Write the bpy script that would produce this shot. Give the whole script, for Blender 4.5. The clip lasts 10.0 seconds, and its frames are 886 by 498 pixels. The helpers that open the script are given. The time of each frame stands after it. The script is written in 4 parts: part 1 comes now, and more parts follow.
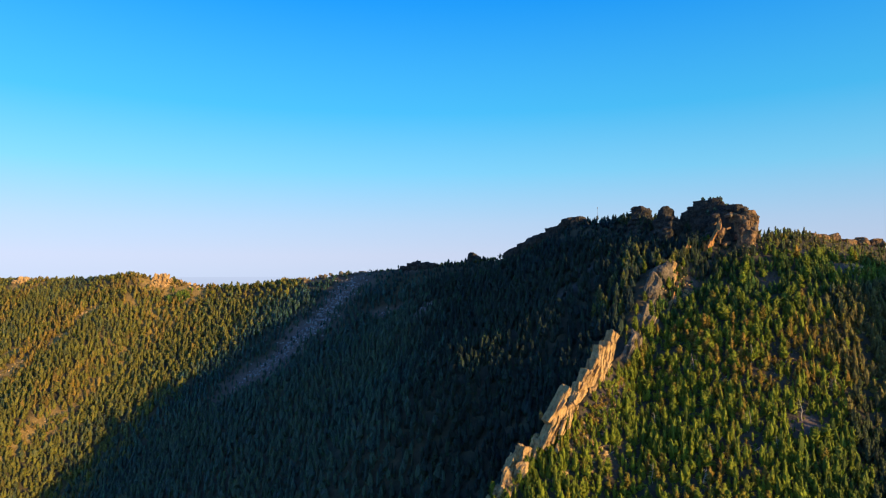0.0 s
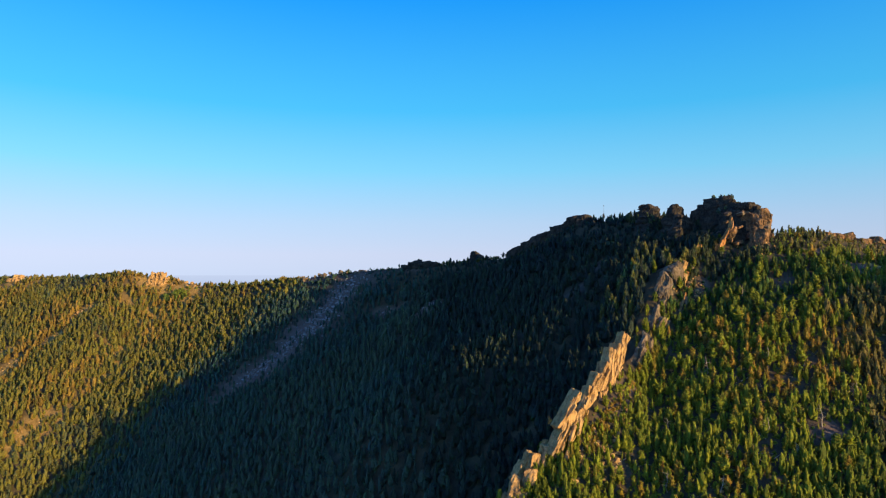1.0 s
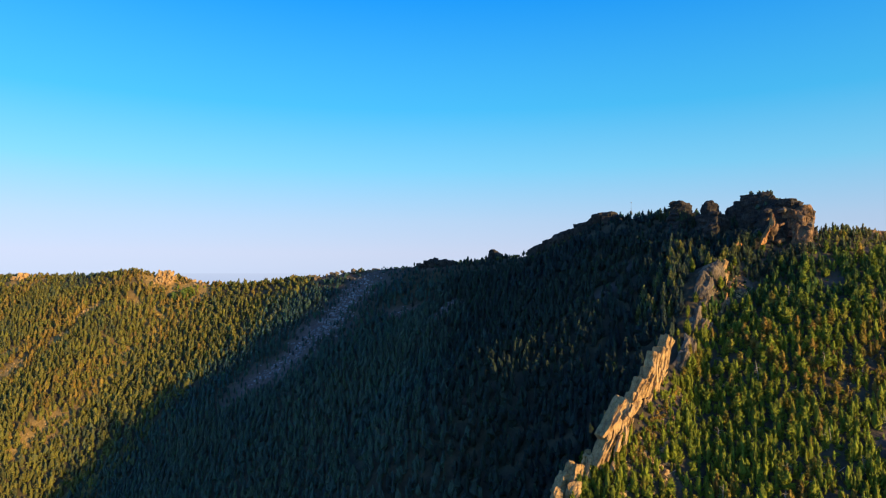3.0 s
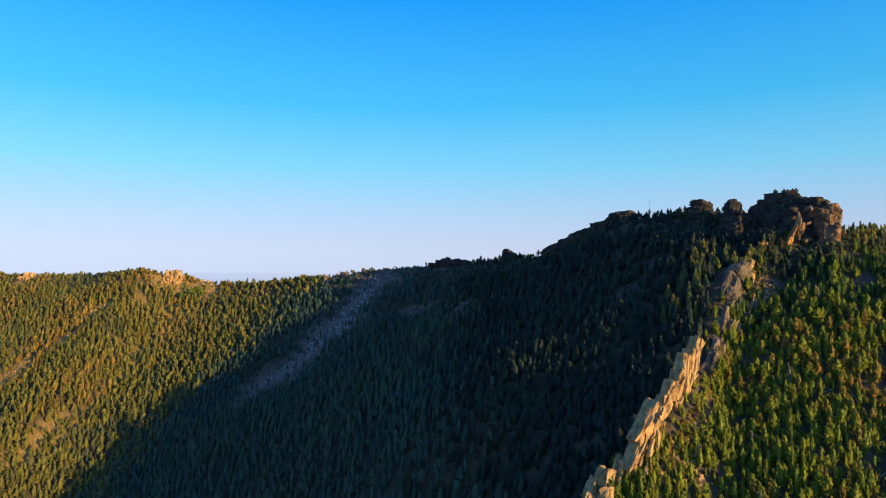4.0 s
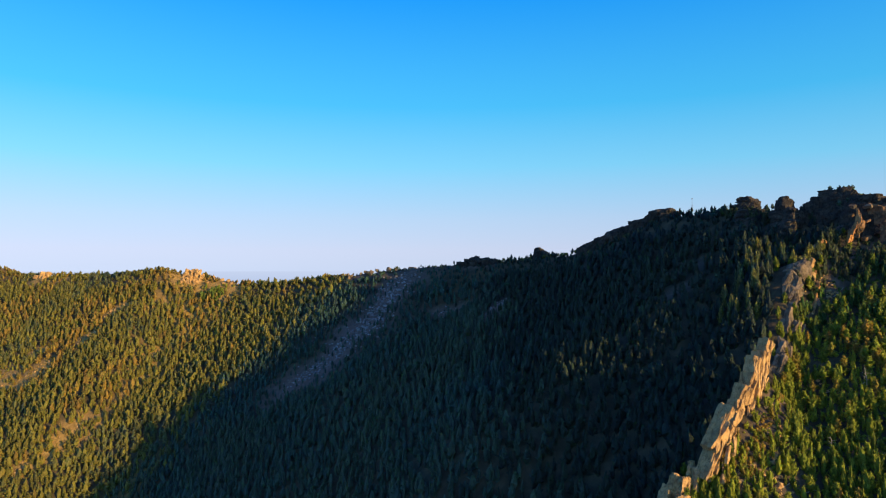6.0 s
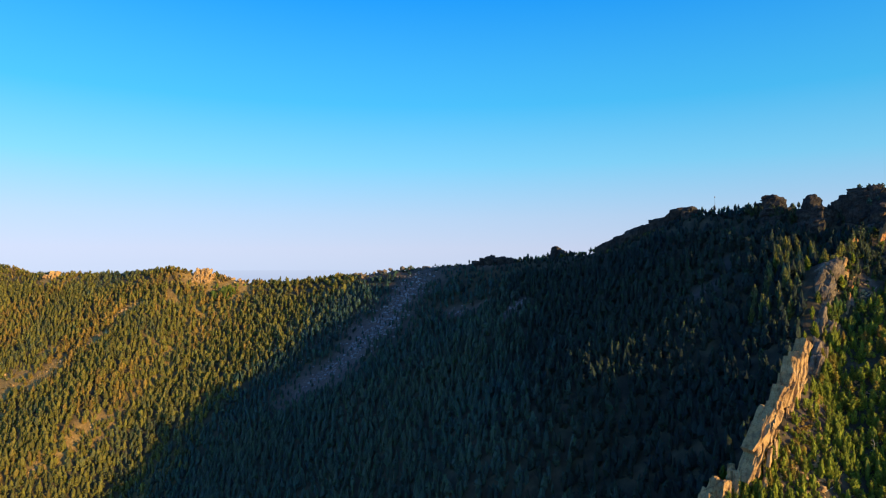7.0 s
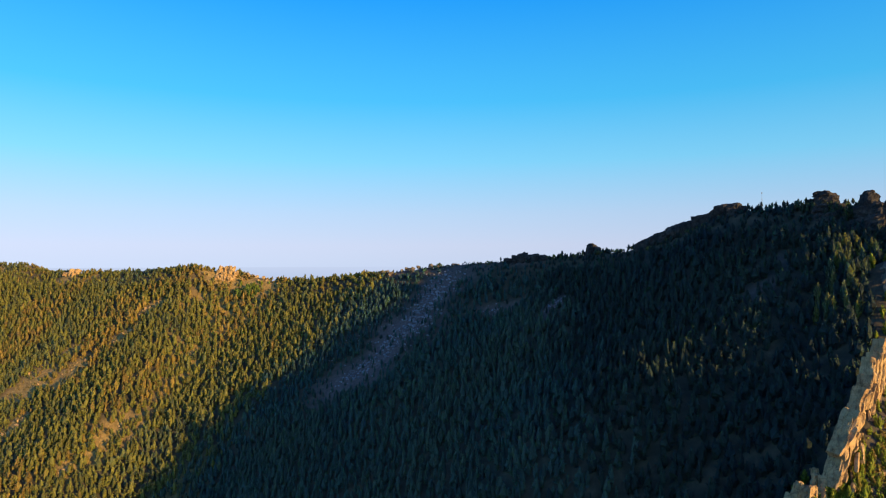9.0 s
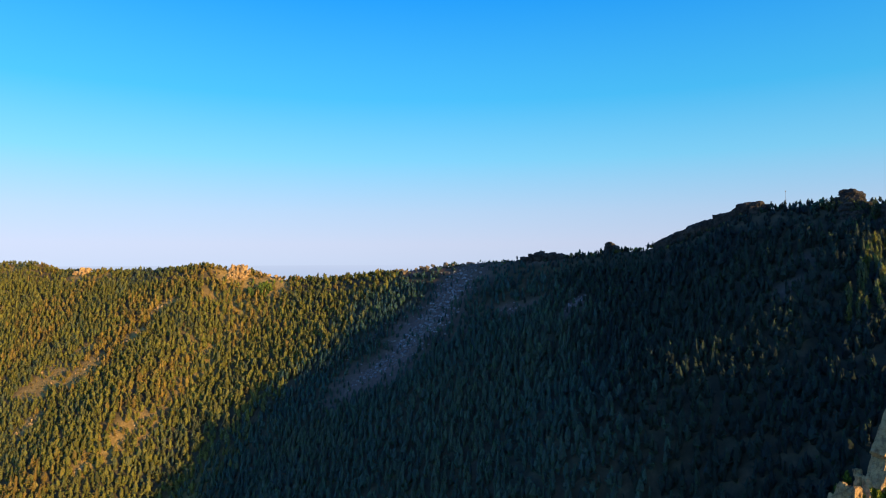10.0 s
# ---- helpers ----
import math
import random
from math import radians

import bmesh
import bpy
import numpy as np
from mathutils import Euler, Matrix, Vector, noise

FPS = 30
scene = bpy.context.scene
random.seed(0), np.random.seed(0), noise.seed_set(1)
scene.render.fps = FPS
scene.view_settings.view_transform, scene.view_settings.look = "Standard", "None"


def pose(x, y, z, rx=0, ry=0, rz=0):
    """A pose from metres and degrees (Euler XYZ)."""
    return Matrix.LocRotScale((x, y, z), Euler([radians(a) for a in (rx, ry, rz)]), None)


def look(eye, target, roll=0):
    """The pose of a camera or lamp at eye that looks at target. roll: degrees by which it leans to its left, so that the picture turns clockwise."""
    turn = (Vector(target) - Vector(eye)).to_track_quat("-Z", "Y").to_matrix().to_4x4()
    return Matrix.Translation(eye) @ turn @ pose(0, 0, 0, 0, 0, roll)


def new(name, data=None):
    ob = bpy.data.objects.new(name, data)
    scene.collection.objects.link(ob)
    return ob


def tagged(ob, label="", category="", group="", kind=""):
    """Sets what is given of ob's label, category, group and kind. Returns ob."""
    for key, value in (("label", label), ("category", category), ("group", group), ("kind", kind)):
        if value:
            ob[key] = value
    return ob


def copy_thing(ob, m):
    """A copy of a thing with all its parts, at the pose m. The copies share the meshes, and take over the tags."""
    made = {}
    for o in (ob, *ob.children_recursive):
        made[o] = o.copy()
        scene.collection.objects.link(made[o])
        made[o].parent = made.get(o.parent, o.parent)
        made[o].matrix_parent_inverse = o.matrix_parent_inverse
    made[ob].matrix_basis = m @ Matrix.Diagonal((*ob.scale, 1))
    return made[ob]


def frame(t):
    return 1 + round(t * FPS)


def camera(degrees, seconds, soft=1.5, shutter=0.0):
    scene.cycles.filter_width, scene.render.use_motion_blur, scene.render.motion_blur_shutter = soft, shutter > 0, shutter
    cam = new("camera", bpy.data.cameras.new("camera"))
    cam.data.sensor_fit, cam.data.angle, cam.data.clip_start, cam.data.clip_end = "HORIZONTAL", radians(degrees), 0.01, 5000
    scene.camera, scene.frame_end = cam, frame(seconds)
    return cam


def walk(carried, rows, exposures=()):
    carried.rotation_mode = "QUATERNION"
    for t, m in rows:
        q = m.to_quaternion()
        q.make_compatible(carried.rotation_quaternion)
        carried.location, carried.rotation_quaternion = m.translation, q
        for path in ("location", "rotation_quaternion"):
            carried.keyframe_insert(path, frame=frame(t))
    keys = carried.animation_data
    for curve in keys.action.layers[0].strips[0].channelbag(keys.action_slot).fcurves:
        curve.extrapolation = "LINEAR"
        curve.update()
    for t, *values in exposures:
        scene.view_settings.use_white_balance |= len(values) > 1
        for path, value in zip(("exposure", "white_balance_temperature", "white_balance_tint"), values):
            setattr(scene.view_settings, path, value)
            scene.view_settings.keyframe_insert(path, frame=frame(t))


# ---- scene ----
cam = camera(70, 10.0, soft=1.1)
# seconds, x, y, z, yaw, pitch, roll
PATH = [
    (0, 31.33, -33.27, 198.76, -0.153, 2.371, -0.142),
    (0.5, 30.35, -27.90, 198.92, -0.238, 2.315, -0.071),
    (1, 28.62, -23.03, 199.06, -0.271, 2.264, -0.020),
    (1.5, 26.18, -18.64, 199.19, -0.270, 2.216, 0.015),
    (2, 23.08, -14.69, 199.32, -0.246, 2.173, 0.036),
    (2.5, 19.37, -11.14, 199.44, -0.208, 2.135, 0.047),
    (3, 15.12, -7.93, 199.56, -0.163, 2.101, 0.050),
    (3.5, 10.41, -5.02, 199.69, -0.115, 2.068, 0.046),
    (4, 5.32, -2.37, 199.82, -0.067, 2.037, 0.036),
    (4.5, -0.08, 0.08, 199.97, -0.018, 2.004, 0.023),
    (5, -5.71, 2.36, 200.12, 0.032, 1.969, 0.007),
    (5.5, -11.50, 4.50, 200.29, 0.084, 1.928, -0.012),
    (6, -17.39, 6.55, 200.48, 0.140, 1.882, -0.033),
    (6.5, -23.34, 8.50, 200.68, 0.200, 1.827, -0.055),
    (7, -29.31, 10.38, 200.89, 0.265, 1.765, -0.079),
    (7.5, -35.31, 12.16, 201.12, 0.334, 1.695, -0.103),
    (8, -41.34, 13.84, 201.36, 0.405, 1.617, -0.127),
    (8.5, -47.44, 15.37, 201.60, 0.474, 1.533, -0.152),
    (9, -53.68, 16.69, 201.84, 0.534, 1.446, -0.175),
    (9.5, -60.16, 17.73, 202.08, 0.576, 1.360, -0.196),
    (10, -67.03, 18.39, 202.30, 0.586, 1.280, -0.215),
]
walk(cam, [(t, pose(x, y, z, 90 + pitch, 0, yaw) @ pose(0, 0, 0, 0, 0, roll)) for t, x, y, z, yaw, pitch, roll in PATH])

# ---- world, sun, exposure ----
SUN_AZIMUTH, SUN_HEIGHT = radians(132.5), radians(9.05)
SUN = Vector((math.sin(SUN_AZIMUTH) * math.cos(SUN_HEIGHT), math.cos(SUN_AZIMUTH) * math.cos(SUN_HEIGHT), math.sin(SUN_HEIGHT)))
SUN_STRENGTH, SKY_STRENGTH, GLOW, EXPOSURE = 5.0, 0.12, 0.95, 0.85
scene.view_settings.exposure = EXPOSURE


def node(nt, kind, **values):
    """A node with its settings; keys that start with i_ are inputs by name or number."""
    n = nt.nodes.new(kind)
    for key, value in values.items():
        if key.startswith("i_"):
            k = key[2:]
            n.inputs[int(k) if k.isdigit() else k.replace("_", " ")].default_value = value
        elif key == "operation":
            n.operation = value
        elif key == "blend":
            n.data_type, n.blend_type = "RGBA", value
        elif key == "attribute":
            n.attribute_name = value
    return n


def ramp(nt, stops, source, interpolation="LINEAR"):
    n = nt.nodes.new("ShaderNodeValToRGB")
    n.color_ramp.interpolation = interpolation
    while len(n.color_ramp.elements) < len(stops):
        n.color_ramp.elements.new(0.5)
    for e, (p, c) in zip(n.color_ramp.elements, stops):
        e.position, e.color = p, (*c, 1.0)
    nt.links.new(source, n.inputs[0])
    return n.outputs[0]


world = bpy.data.worlds.new("evening_sky")
scene.world = world
world.use_nodes = True
wt = world.node_tree
wt.nodes.clear()
sky = wt.nodes.new("ShaderNodeTexSky")
sky.sky_type, sky.sun_disc = "NISHITA", False
sky.sun_elevation, sky.sun_rotation = SUN_HEIGHT, SUN_AZIMUTH
sky.altitude, sky.air_density, sky.dust_density, sky.ozone_density = 800, 1.0, 0.6, 1.6
coord = wt.nodes.new("ShaderNodeTexCoord")
split = wt.nodes.new("ShaderNodeSeparateXYZ")
wt.links.new(coord.outputs["Generated"], split.inputs[0])
clear = ramp(wt, [(0.0, (0.56, 0.665, 0.895)), (0.03, (0.585, 0.67, 0.90)), (0.08, (0.48, 0.67, 0.93)), (0.16, (0.22, 0.67, 1.0)),
                  (0.25, (0.065, 0.54, 1.0)), (0.40, (0.008, 0.345, 1.0)), (0.6, (0.006, 0.115, 0.54)), (0.75, (0.004, 0.055, 0.42)), (1.0, (0.003, 0.030, 0.34))], split.outputs["Z"])
CLEAR = 1.0 / SKY_STRENGTH / 2**EXPOSURE
lifted = node(wt, "ShaderNodeVectorMath", operation="SCALE")
fade = node(wt, "ShaderNodeMath", operation="MULTIPLY_ADD", i_1=-0.2 * CLEAR, i_2=CLEAR)
wt.links.new(split.outputs["X"], fade.inputs[0])
wt.links.new(fade.outputs[0], lifted.inputs["Scale"])
wt.links.new(clear, lifted.inputs[0])
# the wide pale glow about the low sun
toward = node(wt, "ShaderNodeVectorMath", operation="DOT_PRODUCT", i_1=SUN)
wt.links.new(coord.outputs["Generated"], toward.inputs[0])
half = node(wt, "ShaderNodeMath", operation="MULTIPLY_ADD", i_1=0.5, i_2=0.5)
wt.links.new(toward.outputs["Value"], half.inputs[0])
sharp = node(wt, "ShaderNodeMath", operation="POWER", i_1=6.0)
wt.links.new(half.outputs[0], sharp.inputs[0])
glow = node(wt, "ShaderNodeVectorMath", operation="SCALE", i_0=Vector((0.40, 0.76, 1.0)) * CLEAR * GLOW)
wt.links.new(sharp.outputs[0], glow.inputs["Scale"])
summed = node(wt, "ShaderNodeVectorMath", operation="ADD")
wt.links.new(lifted.outputs[0], summed.inputs[0])
wt.links.new(glow.outputs[0], summed.inputs[1])
mixed = node(wt, "ShaderNodeMix", blend="MIX", i_0=0.96)
wt.links.new(sky.outputs[0], mixed.inputs[6])
wt.links.new(summed.outputs[0], mixed.inputs[7])
back = wt.nodes.new("ShaderNodeBackground")
back.inputs["Strength"].default_value = SKY_STRENGTH
wt.links.new(mixed.outputs[2], back.inputs["Color"])
wout = wt.nodes.new("ShaderNodeOutputWorld")
wt.links.new(back.outputs[0], wout.inputs["Surface"])

sun = new("sun", bpy.data.lights.new("sun", "SUN"))
sun.data.energy, sun.data.angle, sun.data.color = SUN_STRENGTH, radians(0.5), (1.0, 0.66, 0.24)
sun.matrix_world = look((400, -300, 600), Vector((400, -300, 600)) - SUN)


# ---- materials ----
def material(name, rough=0.85):
    m = bpy.data.materials.new(name)
    m.use_nodes = True
    nt = m.node_tree
    bsdf = nt.nodes["Principled BSDF"]
    bsdf.inputs["Roughness"].default_value = rough
    bsdf.inputs["Specular IOR Level"].default_value = 0.25
    return m, nt, bsdf


def blend(nt, a, b, fac, kind="MIX"):
    n = node(nt, "ShaderNodeMix", blend=kind)
    for value, k in ((fac, 0), (a, 6), (b, 7)):
        if isinstance(value, (float, int)):
            n.inputs[k].default_value = value
        elif isinstance(value, tuple):
            n.inputs[k].default_value = (*value, 1.0)
        else:
            nt.links.new(value, n.inputs[k])
    return n.outputs[2]


def grain(nt, scale, detail=4.0, rough=0.6, stretch=(1, 1, 1)):
    geo = nt.nodes.new("ShaderNodeNewGeometry")
    mp = nt.nodes.new("ShaderNodeMapping")
    mp.inputs["Scale"].default_value = stretch
    nt.links.new(geo.outputs["Position"], mp.inputs["Vector"])
    n = node(nt, "ShaderNodeTexNoise", i_Scale=scale, i_Detail=detail, i_Roughness=rough)
    nt.links.new(mp.outputs[0], n.inputs["Vector"])
    return n.outputs["Fac"]


def relief(nt, bsdf, height, strength, distance):
    b = node(nt, "ShaderNodeBump", i_Strength=strength, i_Distance=distance)
    nt.links.new(height, b.inputs["Height"])
    nt.links.new(b.outputs[0], bsdf.inputs["Normal"])


def foliage(name, dark, mid, dry, glow=0.0):
    m, nt, bsdf = material(name, 0.75)
    bsdf.inputs["Subsurface Weight"].default_value = glow
    bsdf.inputs["Subsurface Radius"].default_value = (0.8, 1.0, 0.3)
    bsdf.inputs["Subsurface Scale"].default_value = 0.9
    tint = node(nt, "ShaderNodeAttribute", attribute="tint").outputs["Fac"]
    tree = ramp(nt, [(0.0, dark), (0.62, mid), (0.9, mid), (1.0, dry)], tint)
    geo = nt.nodes.new("ShaderNodeNewGeometry")
    clump = ramp(nt, [(0.0, (0.62, 0.62, 0.64)), (1.0, (1.34, 1.32, 1.25))], geo.outputs["Random Per Island"])
    c = blend(nt, tree, clump, 1.0, "MULTIPLY")
    c = blend(nt, c, ramp(nt, [(0.35, (0.7, 0.7, 0.7)), (0.7, (1.25, 1.25, 1.2))], grain(nt, 2.2, 3.0)), 1.0, "MULTIPLY")
    nt.links.new(c, bsdf.inputs["Base Color"])
    relief(nt, bsdf, grain(nt, 3.0, 3.0), 0.9, 0.5)
    return m


def rock_material(name, pale, warm, dark, grey=0.45):
    m, nt, bsdf = material(name, 0.9)
    body = ramp(nt, [(0.32, dark), (0.47, warm), (0.7, pale)], grain(nt, 0.16, 6.0, 0.62, (1, 1, 1.6)))
    lichen = ramp(nt, [(0.48, (0.0, 0.0, 0.0)), (0.66, (1.0, 1.0, 1.0))], grain(nt, 0.5, 6.0, 0.7))
    lichen = blend(nt, (0.0, 0.0, 0.0), lichen, grey)
    c = blend(nt, body, (0.20, 0.18, 0.14), lichen)
    streak = ramp(nt, [(0.36, (0.42, 0.38, 0.35)), (0.47, (1.0, 1.0, 1.0))], grain(nt, 0.8, 6.0, 0.72, (1, 1, 0.22)))
    c = blend(nt, c, streak, 0.85, "MULTIPLY")
    geo = nt.nodes.new("ShaderNodeNewGeometry")
    warp = node(nt, "ShaderNodeVectorMath", operation="MULTIPLY_ADD")
    shake = node(nt, "ShaderNodeTexNoise", i_Scale=0.35, i_Detail=4.0)
    nt.links.new(geo.outputs["Position"], shake.inputs["Vector"])
    nt.links.new(shake.outputs["Color"], warp.inputs[0])
    warp.inputs[1].default_value = (3.0, 3.0, 6.0)
    nt.links.new(geo.outputs["Position"], warp.inputs[2])
    flat = nt.nodes.new("ShaderNodeMapping")
    flat.inputs["Scale"].default_value = (0.42, 0.42, 0.15)
    nt.links.new(warp.outputs[0], flat.inputs["Vector"])
    cell = node(nt, "ShaderNodeTexVoronoi", i_Scale=1.0)
    cell.feature = "DISTANCE_TO_EDGE"
    nt.links.new(flat.outputs[0], cell.inputs["Vector"])
    joint = ramp(nt, [(0.0, (0.22, 0.19, 0.17)), (0.07, (1.0, 1.0, 1.0))], cell.outputs["Distance"])
    c = blend(nt, c, joint, 0.4, "MULTIPLY")
    nt.links.new(c, bsdf.inputs["Base Color"])
    cracks = blend(nt, grain(nt, 0.55, 8.0, 0.68, (1, 1, 0.45)), grain(nt, 2.2, 5.0, 0.6), 0.35)
    relief(nt, bsdf, cracks, 1.0, 1.6)
    return m


# the darkest pine tone is cooled to stand for the bowl's shade and haze
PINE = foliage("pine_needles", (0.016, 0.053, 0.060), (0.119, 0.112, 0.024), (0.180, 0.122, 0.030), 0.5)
# pine needles again, darkened so that the colour carries shade
SHADE_NEEDLES = foliage("shade_darkened_needles", (0.005, 0.018, 0.023), (0.036, 0.048, 0.023), (0.11, 0.09, 0.03), 0.4)
GREEN = foliage("young_pine_needles", (0.026, 0.060, 0.014), (0.140, 0.164, 0.014), (0.200, 0.124, 0.022), 0.4)
ROCK = rock_material("granite", (0.58, 0.385, 0.185), (0.45, 0.28, 0.125), (0.23, 0.14, 0.07), 0.25)
BOULDER = rock_material("weathered_granite", (0.42, 0.42, 0.46), (0.22, 0.215, 0.235), (0.09, 0.08, 0.085), 0.2)
# dark lichen, made near-black to hold the crest rocks' shade too
LICHEN_SHADE = rock_material("lichened_shaded_granite", (0.085, 0.064, 0.050), (0.038, 0.032, 0.030), (0.018, 0.017, 0.018), 0.2)
# greyed and darkened to put the bluff's shade into its rock
GREY_BROWN = rock_material("grey_brown_granite", (0.28, 0.215, 0.155), (0.17, 0.13, 0.095), (0.09, 0.07, 0.052), 0.4)
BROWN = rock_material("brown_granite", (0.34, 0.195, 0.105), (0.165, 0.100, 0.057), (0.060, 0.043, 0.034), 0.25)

# granite with the low sun's orange light put into its colour
SUNLIT_ROCK = rock_material("sunlit_orange_granite", (0.56, 0.28, 0.10), (0.42, 0.20, 0.07), (0.22, 0.11, 0.05), 0.15)

BARK, nt_, bs_ = material("pine_bark", 0.9)
nt_.links.new(ramp(nt_, [(0.3, (0.10, 0.055, 0.03)), (0.7, (0.24, 0.13, 0.06))], grain(nt_, 3.0)), bs_.inputs["Base Color"])
DEADWOOD, nt_, bs_ = material("grey_deadwood", 0.9)
nt_.links.new(ramp(nt_, [(0.3, (0.20, 0.17, 0.14)), (0.7, (0.38, 0.33, 0.27))], grain(nt_, 3.0)), bs_.inputs["Base Color"])
STEEL, nt_, bs_ = material("painted_steel", 0.5)
nt_.links.new(ramp(nt_, [(0.3, (0.10, 0.10, 0.11)), (0.7, (0.16, 0.16, 0.17))], grain(nt_, 6.0)), bs_.inputs["Base Color"])

GROUND, nt_, bs_ = material("forest_floor", 0.95)
litter = ramp(nt_, [(0.3, (0.035, 0.032, 0.018)), (0.5, (0.065, 0.052, 0.032)), (0.72, (0.12, 0.088, 0.052))], grain(nt_, 0.12, 8.0, 0.7))
gravel = ramp(nt_, [(0.35, (0.088, 0.060, 0.056)), (0.55, (0.170, 0.113, 0.100)), (0.7, (0.28, 0.20, 0.17))], grain(nt_, 0.35, 8.0, 0.75))
bare = node(nt_, "ShaderNodeAttribute", attribute="bare").outputs["Fac"]
straw = node(nt_, "ShaderNodeAttribute", attribute="straw").outputs["Fac"]
grass = ramp(nt_, [(0.35, (0.17, 0.105, 0.032)), (0.55, (0.33, 0.21, 0.065)), (0.7, (0.43, 0.30, 0.12))], grain(nt_, 0.3, 8.0, 0.72))
nt_.links.new(blend(nt_, blend(nt_, litter, gravel, bare), grass, straw), bs_.inputs["Base Color"])
relief(nt_, bs_, grain(nt_, 0.5, 8.0, 0.7), 0.8, 1.0)

# ---- the lie of the land ----
# x, y, height and steepness along the crest of the hills
CREST = [(-1500, 1250, 202, 0.8), (-900, 1010, 206, 0.85), (-640, 890, 205.8, 0.9), (-590, 862, 194.8, 0.9), (-537, 832, 194.8, 0.9), (-430, 778, 194.8, 0.9), (-335, 731, 201.8, 0.9),
         (-290, 722, 194.4, 0.9), (-240, 699, 186.8, 0.92), (-199, 680, 187.8, 0.92), (-165, 664, 189.8, 0.9), (-120, 640, 195.6, 0.86), (-50, 600, 203, 0.8), (7, 548, 207.8, 0.72), (57, 515, 211, 0.71),
         (77, 492, 213, 0.73), (92, 476, 216.5, 0.77), (130, 432, 237.5, 0.83), (163, 384, 238.5, 0.87), (186, 350, 232, 0.87), (200, 324, 222, 0.725), (245, 322, 219, 0.72), (330, 345, 213, 0.72),
         (520, 420, 196, 0.7), (900, 600, 150, 0.6)]
# the rocky rib that runs down from the summit
RIB = [(188, 331, 226, 0.9), (168, 320, 213, 1.0), (158, 315, 204, 1.0), (146, 309.5, 200, 1.05), (132, 291, 183, 1.05), (121, 274, 166, 1.05), (114, 266, 158, 1.05), (106, 258, 159.5, 1.05), (84, 238, 139, 1.1), (70, 232, 124, 1.1),
       (55, 224, 111.5, 1.0), (45, 219.5, 106, 1.0), (25, 211, 89, 0.9), (-10, 197, 69, 0.85), (-70, 180, 36, 0.8)]
# an unseen spur, added to throw shade on the sunny slope's edge
SHADE_SPUR = [(330, 300, 190, 0.9), (306, 245, 220, 0.95), (300, 205, 219, 1.0), (318, 160, 180, 1.0)]
# the shoulder in front of the summit
SHOULDER = [(199, 314, 219, 0.85), (212, 316, 221, 0.8), (228, 320, 221.5, 0.75), (242, 322, 221, 0.75)]
FLOOR = -45.0
# x, y, reach and height of the swells and hollows between the lines above
SWELLS = [(-300, 545, 36, 7), (-235, 590, 30, 4), (-380, 560, 36, 5), (-470, 720, 36, 3.4), (-20, 505, 24, -12), (20, 450, 27, 11), (-30, 380, 36, 11), (10, 320, 33, 15),
          (45, 300, 24, 7.5), (60, 345, 27, 8), (95, 310, 19, 11), (75, 275, 16, 11), (110, 345, 19, 6), (131, 325, 14, 9.2), (-40, 300, 36, 10), (152, 343, 12, 4), (234, 262, 22, 12), (205, 238, 22, 3)]


def along(line, step):
    """The polyline at even steps, as rows."""
    out = []
    for a, b in zip(line, line[1:]):
        n = max(1, int(math.dist(a[:2], b[:2]) / step))
        out += [[p + (q - p) * k / n for p, q in zip(a, b)] for k in range(n)]
    return np.array(out + [list(line[-1])])


def value_noise(x, y, seed):
    xi, yi = np.floor(x).astype(np.int64), np.floor(y).astype(np.int64)
    u, v = x - xi, y - yi
    u, v = u * u * (3 - 2 * u), v * v * (3 - 2 * v)

    def corner(a, b):
        h = (a * 374761393 + b * 668265263 + seed * 974711) & 0x7FFFFFFF
        h = ((h ^ (h >> 13)) * 1274126177) & 0x7FFFFFFF
        return ((h ^ (h >> 16)) & 0xFFFF) / 65535.0

    top = corner(xi, yi) * (1 - u) + corner(xi + 1, yi) * u
    low = corner(xi, yi + 1) * (1 - u) + corner(xi + 1, yi + 1) * u
    return top * (1 - v) + low * v


def rough_noise(x, y, size, seed, octaves=4):
    total, amp, norm = 0.0, 1.0, 0.0
    for k in range(octaves):
        total = total + amp * value_noise(x / size * 2**k, y / size * 2**k, seed + 17 * k)
        norm += amp
        amp *= 0.5
    return total / norm - 0.5


ENVELOPE = np.concatenate([along(CREST, 7.0), along(RIB, 4.0), along(SHADE_SPUR, 6.0), along(SHOULDER, 5.0)])


def height(x, y):
    """The ground's height at places in the plan."""
    x, y = np.asarray(x, float), np.asarray(y, float)
    z = np.full(x.shape, -1e4)
    for cx, cy, cz, k in ENVELOPE:
        z = np.maximum(z, cz - k * np.hypot(x - cx, y - cy))
    for cx, cy, reach, rise in SWELLS:
        z = z + rise * np.exp(-((x - cx) ** 2 + (y - cy) ** 2) / (2 * reach * reach))
    lift = np.clip(z - FLOOR, -25, 25)
    z = np.where(z - FLOOR < 25, FLOOR + (lift + 25) ** 2 / 100, z)
    above = np.clip((z - FLOOR) / 40, 0, 1)
    return z + above * (2.2 * rough_noise(x, y, 60, 3) + 1.4 * rough_noise(x, y, 18, 5, 3))


